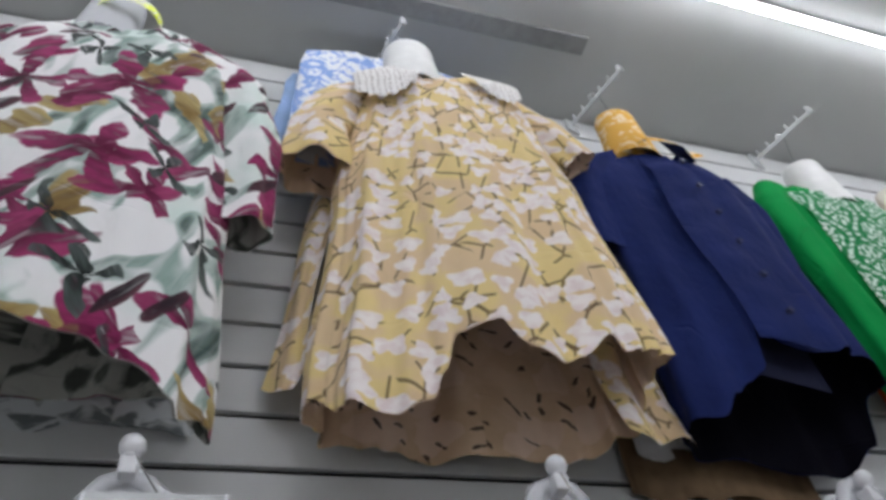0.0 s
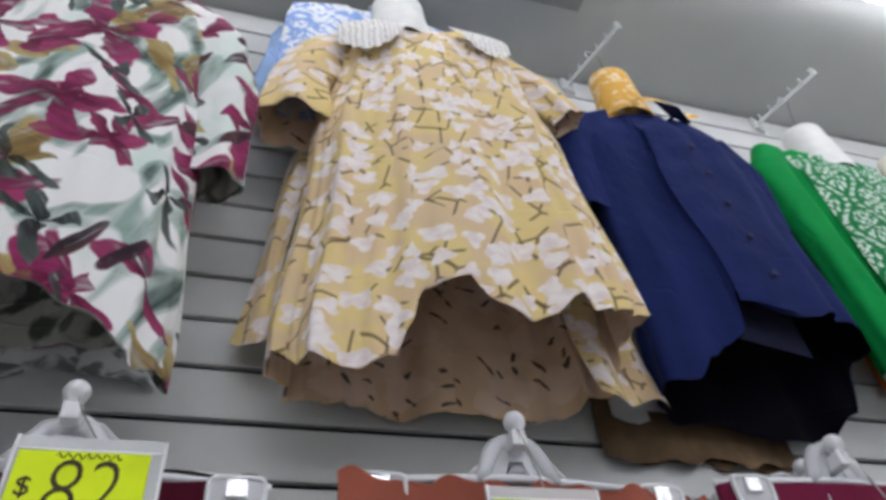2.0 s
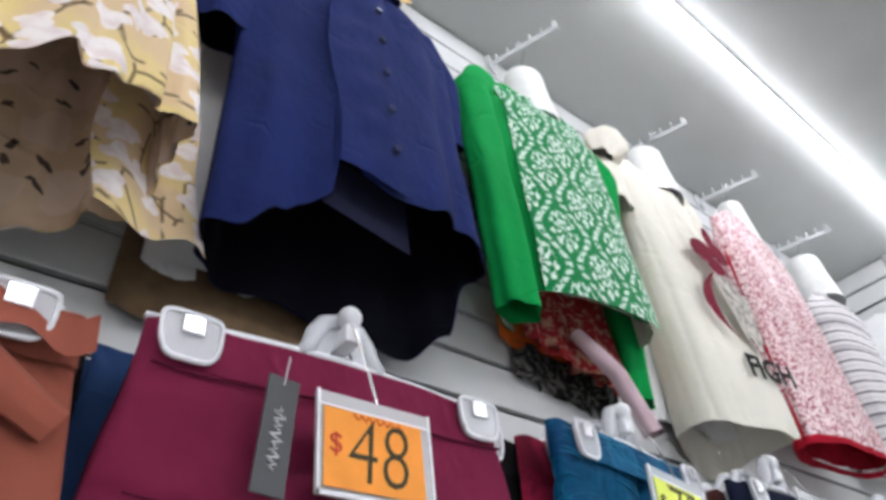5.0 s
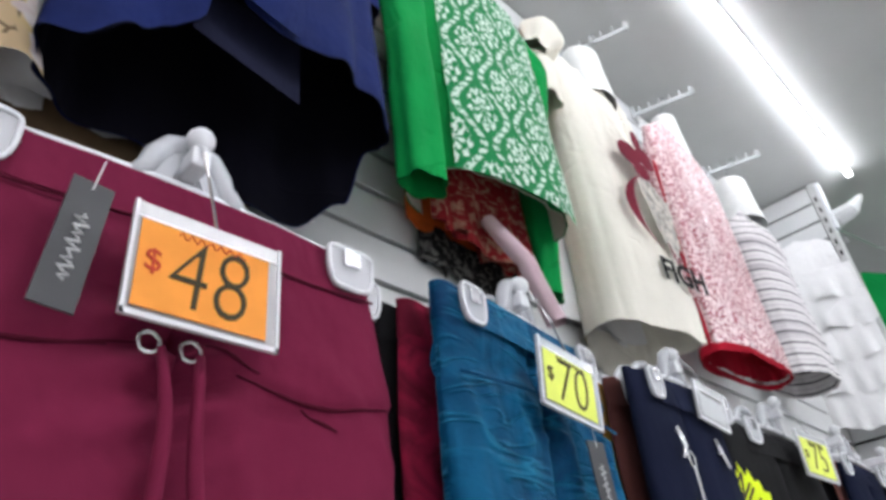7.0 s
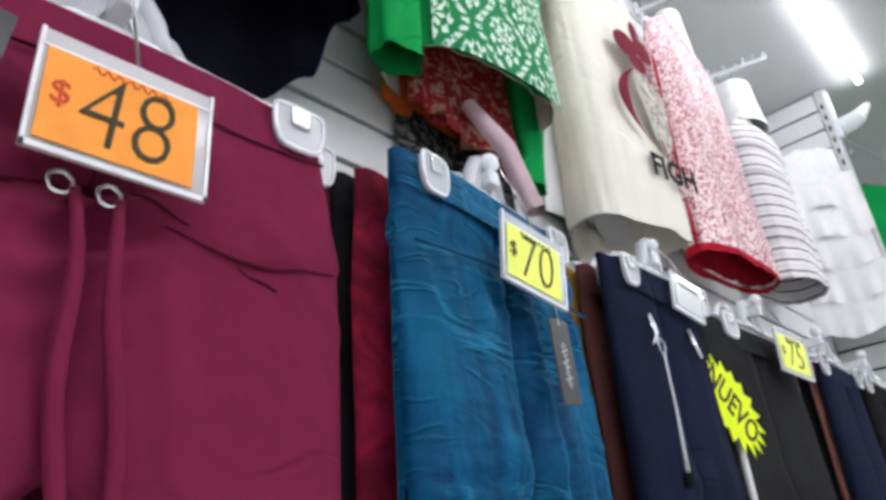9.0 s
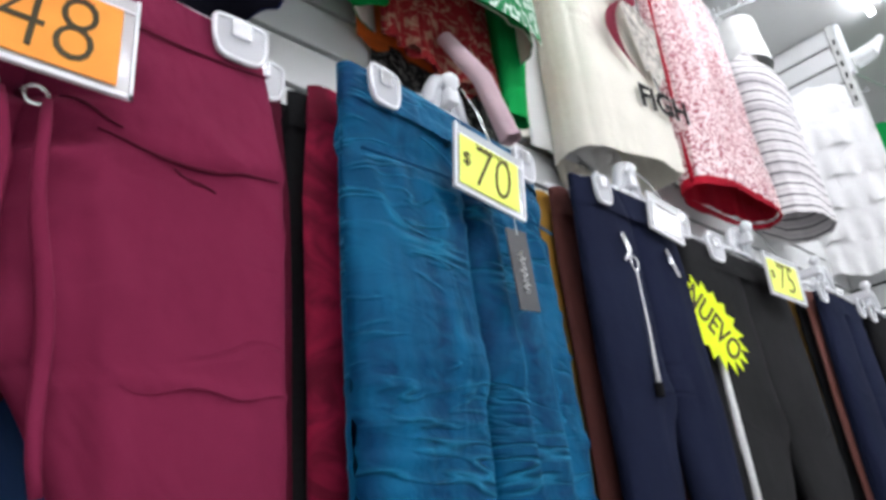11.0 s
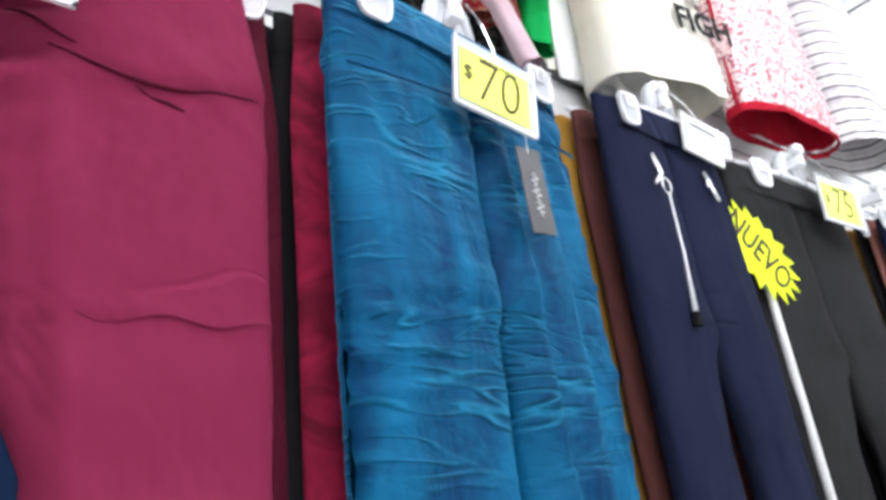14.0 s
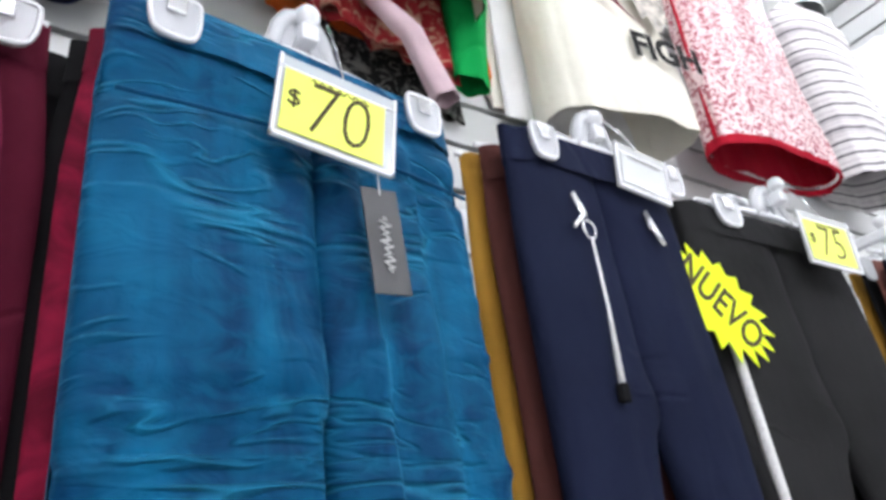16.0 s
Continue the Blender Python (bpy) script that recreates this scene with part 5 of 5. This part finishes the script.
def maroon_trousers():
    L = 0.95
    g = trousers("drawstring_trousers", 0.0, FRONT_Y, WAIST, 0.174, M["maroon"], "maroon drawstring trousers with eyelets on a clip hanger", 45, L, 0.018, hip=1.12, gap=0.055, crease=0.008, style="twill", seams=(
        # dark maroon tubes draw the contact shade along pocket seams, fold and pull creases
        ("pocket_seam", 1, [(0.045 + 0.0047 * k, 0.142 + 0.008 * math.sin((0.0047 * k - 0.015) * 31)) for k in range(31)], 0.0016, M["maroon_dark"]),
        ("pocket_fold_shade", 1, [(0.098 + 0.004 * k, 0.1535 + 0.0014 * k) for k in range(9)], 0.0013, M["maroon_dark"]),
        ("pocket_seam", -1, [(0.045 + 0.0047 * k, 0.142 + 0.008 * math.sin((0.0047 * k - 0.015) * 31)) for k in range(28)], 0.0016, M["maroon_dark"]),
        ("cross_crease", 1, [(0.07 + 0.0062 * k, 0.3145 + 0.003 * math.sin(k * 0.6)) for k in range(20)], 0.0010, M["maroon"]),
        ("pull_crease_shade", 1, [(0.02 + 0.005 * k, 0.122 + 0.0016 * k) for k in range(9)], 0.0011, M["maroon_dark"]),
        ("pull_crease_shade", -1, [(0.02 + 0.006 * k, 0.128 + 0.002 * k) for k in range(10)], 0.0011, M["maroon_dark"])))
    for x in (-0.024, 0.004):
        bm = tube(bmesh.new(), [(x + 0.007 * math.cos(a * math.tau / 14), -0.0275, L - 0.136 + 0.007 * math.sin(a * math.tau / 14)) for a in range(14)], 0.0018, 6, True)
        part("eyelet", bm, M["chrome"], g, "chrome eyelet ring", True)
    for x, e, ph in ((-0.016, 0.020, 0), (0.008, 0.026, 2)):
        bm = tube(bmesh.new(), [(x + e * k / 14 + 0.003 * math.sin(k * 0.7 + ph), -0.0275 - 0.003 * math.sin(k * 0.5), L - 0.138 - 0.24 * k / 14) for k in range(15)], [0.0036 + 0.0020 * math.sin(k * 0.22) for k in range(15)], 8)
        part("drawstring", bm, M["maroon"], g, "maroon cord", True)
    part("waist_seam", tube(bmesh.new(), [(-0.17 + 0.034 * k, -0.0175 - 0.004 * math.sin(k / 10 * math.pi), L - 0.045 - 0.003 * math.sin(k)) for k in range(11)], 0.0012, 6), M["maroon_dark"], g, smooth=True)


maroon_trousers()
clip_hanger(0.0, FRONT_Y, WAIST + 0.008)
rack_stack(0.022, 0.176, ("maroon_dark",), 60, 0.012, clips=True)
rack_stack(-0.016, 0.170, ("denim", "denim"), 61, -0.006, 0.058)
price_tag(0.0, -0.034, 1.545, 0.108, 0.082, M["card_orange"], "48", "orange price card 48 in a clear holder", (0.0, 0.0, 1.69), 0, 0, 0.054)
swing_label(-0.083, -0.028, 1.545, 0.026, 0.092, 6)


def velvet_trousers():
    L = 0.95
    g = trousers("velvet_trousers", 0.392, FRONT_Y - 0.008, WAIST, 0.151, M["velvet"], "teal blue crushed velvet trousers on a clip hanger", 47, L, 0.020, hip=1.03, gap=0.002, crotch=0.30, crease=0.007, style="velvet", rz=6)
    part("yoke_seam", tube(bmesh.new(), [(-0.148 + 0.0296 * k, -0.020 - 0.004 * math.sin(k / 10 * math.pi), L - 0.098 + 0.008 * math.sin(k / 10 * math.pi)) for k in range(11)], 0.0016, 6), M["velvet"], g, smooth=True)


velvet_trousers()
clip_hanger(0.392, FRONT_Y - 0.008, WAIST + 0.008, 0, 6, 0.78)
rack_stack(0.392, 0.15, ("red_velvet",), 65, -0.006, 0.020)
rack_stack(0.392, 0.15, ("black", "black"), 66, -0.016, 0.040, 0.022)
price_tag(0.396, -0.040, 1.555, 0.098, 0.076, M["card_glare_yellow"], "70", "yellow price card 70 in a clear holder", (0.396, 0.0, 1.69), 8, 0, 0.05)
swing_label(0.431, -0.034, 1.460, 0.030, 0.085, -3)


def navy_trousers():
    L = 0.95
    g = trousers("zip_trousers", 0.716, FRONT_Y - 0.012, WAIST, 0.115, M["navy_pants"], "navy trousers with zip pockets and a white cord pull", 49, L, 0.016, hip=1.05, gap=0.02, style="pleat", crease=0.004)
    for s, x in ((-1, -0.055), (1, 0.05)):
        part("zip", tube(bmesh.new(), [(x, -0.020, L - 0.075), (x + 0.008, -0.022, L - 0.10), (x + 0.012 * s, -0.024, L - 0.115)], 0.0035, 8), M["zip"], g, "silver zip", True)
    ring = tube(bmesh.new(), [(-0.05 + 0.008 * math.cos(a * math.tau / 12), -0.026, L - 0.118 + 0.010 * math.sin(a * math.tau / 12)) for a in range(12)], 0.0016, 6, True)
    part("zip_ring", ring, M["zip"], g, smooth=True)
    part("cord_pull", tube(bmesh.new(), [(-0.05, -0.027, L - 0.127), (-0.053, -0.028, L - 0.2), (-0.06, -0.028, L - 0.272)], [0.0012, 0.0017, 0.0032], 8), M["cord"], g, "white cord pull", True)
    part("cord_end", tube(bmesh.new(), [(-0.06, -0.028, L - 0.270), (-0.061, -0.028, L - 0.285)], 0.0055, 8), M["black"], g)


navy_trousers()
clip_hanger(0.738, FRONT_Y - 0.012, WAIST + 0.008, 0, 0, 0.68)
rack_stack(0.735, 0.125, ("brown", "mustard"), 70, -0.009, 0.022, 0.022)
n_tag = price_tag(0.775, -0.022, 1.61, 0.075, 0.06, M["clear"], "", "empty clear plastic price holder", (0.745, 0.0, 1.69), 10, -4, 0.045, False)


def black_trousers():
    L = 0.95
    g = trousers("stripe_trousers", 1.052, FRONT_Y, WAIST - 0.02, 0.18, M["charcoal"], "charcoal trousers with a white side stripe", 51, L, 0.018, gap=0.04)
    bm = bmesh.new()
    tube(bm, [(-0.172, -0.0165, L - 0.14), (-0.175, -0.0175, L - 0.3), (-0.175, -0.0175, L - 0.62)], [0.005, 0.006, 0.006], 8)
    part("side_stripe", bm, M["cord"], g, "white side stripe", True)


black_trousers()
clip_hanger(1.10, FRONT_Y, WAIST)
rack_stack(1.07, 0.17, ("black", "navy_pants", "black"), 75, 0.004)
price_tag(1.13, -0.03, 1.585, 0.1, 0.08, M["card_glare_yellow"], "75", "yellow price card 75 in a clear holder", (1.112, 0.0, 1.69), 6, -8, 0.048)


def starburst():
    t = thing("starburst_sign", (0.859, -0.012, 1.472), "neon yellow starburst sign with the word NUEVO", "sign", rz=-8, ry=49)
    bm = bmesh.new()
    n = 36
    front, backs = [], []
    for k in range(n):
        a = math.tau * k / n
        r = (1.0 + 0.06 * math.sin(k * 2.7)) if k % 2 else 0.76
        p = (0.079 * r * math.cos(a), 0.052 * r * math.sin(a))
        front.append(bm.verts.new((p[0], -0.001, p[1])))
        backs.append(bm.verts.new((p[0], 0.0, p[1])))
    bm.faces.new(front)
    bm.faces.new(backs[::-1])
    for k in range(n):
        bm.faces.new((front[k], front[(k + 1) % n], backs[(k + 1) % n], backs[k]))
    part("card", bm, M["card_yellow"], t)
    words("NUEVO", 0.046, M["ink"], t, pose(0, -0.0014, 0, 90, 0, 0) @ Matrix.Diagonal((0.78, 1.15, 1, 1)), "lettering", 0, 0.0006)


starburst()

# the last arms
clip_hanger(1.50, FRONT_Y, WAIST + 0.004, 0, 0, 0.75)
trousers("trousers", 1.525, FRONT_Y, WAIST - 0.012, 0.11, M["navy_pants"], "dark navy trousers on a clip hanger", 53, fine=False)
rack_stack(1.525, 0.11, ("dusty", "black", "mustard"), 80, 0.010, 0.024)
clip_hanger(1.79, FRONT_Y, WAIST + 0.004, 0, 0, 0.75)
trousers("trousers", 1.80, FRONT_Y, WAIST - 0.012, 0.11, M["black"], "black trousers on a clip hanger", 54, fine=False)
rack_stack(1.80, 0.11, ("denim", "maroon_dark", "black"), 85, 0.006)
clip_hanger(2.07, FRONT_Y, WAIST + 0.004, 0, 0, 0.75)
ball_arm(2.05)
trousers("trousers", 2.07, FRONT_Y, WAIST - 0.012, 0.12, M["black"], "black trousers on a clip hanger", 56, fine=False)
rack_stack(2.07, 0.11, ("charcoal", "brown"), 88, 0.006)
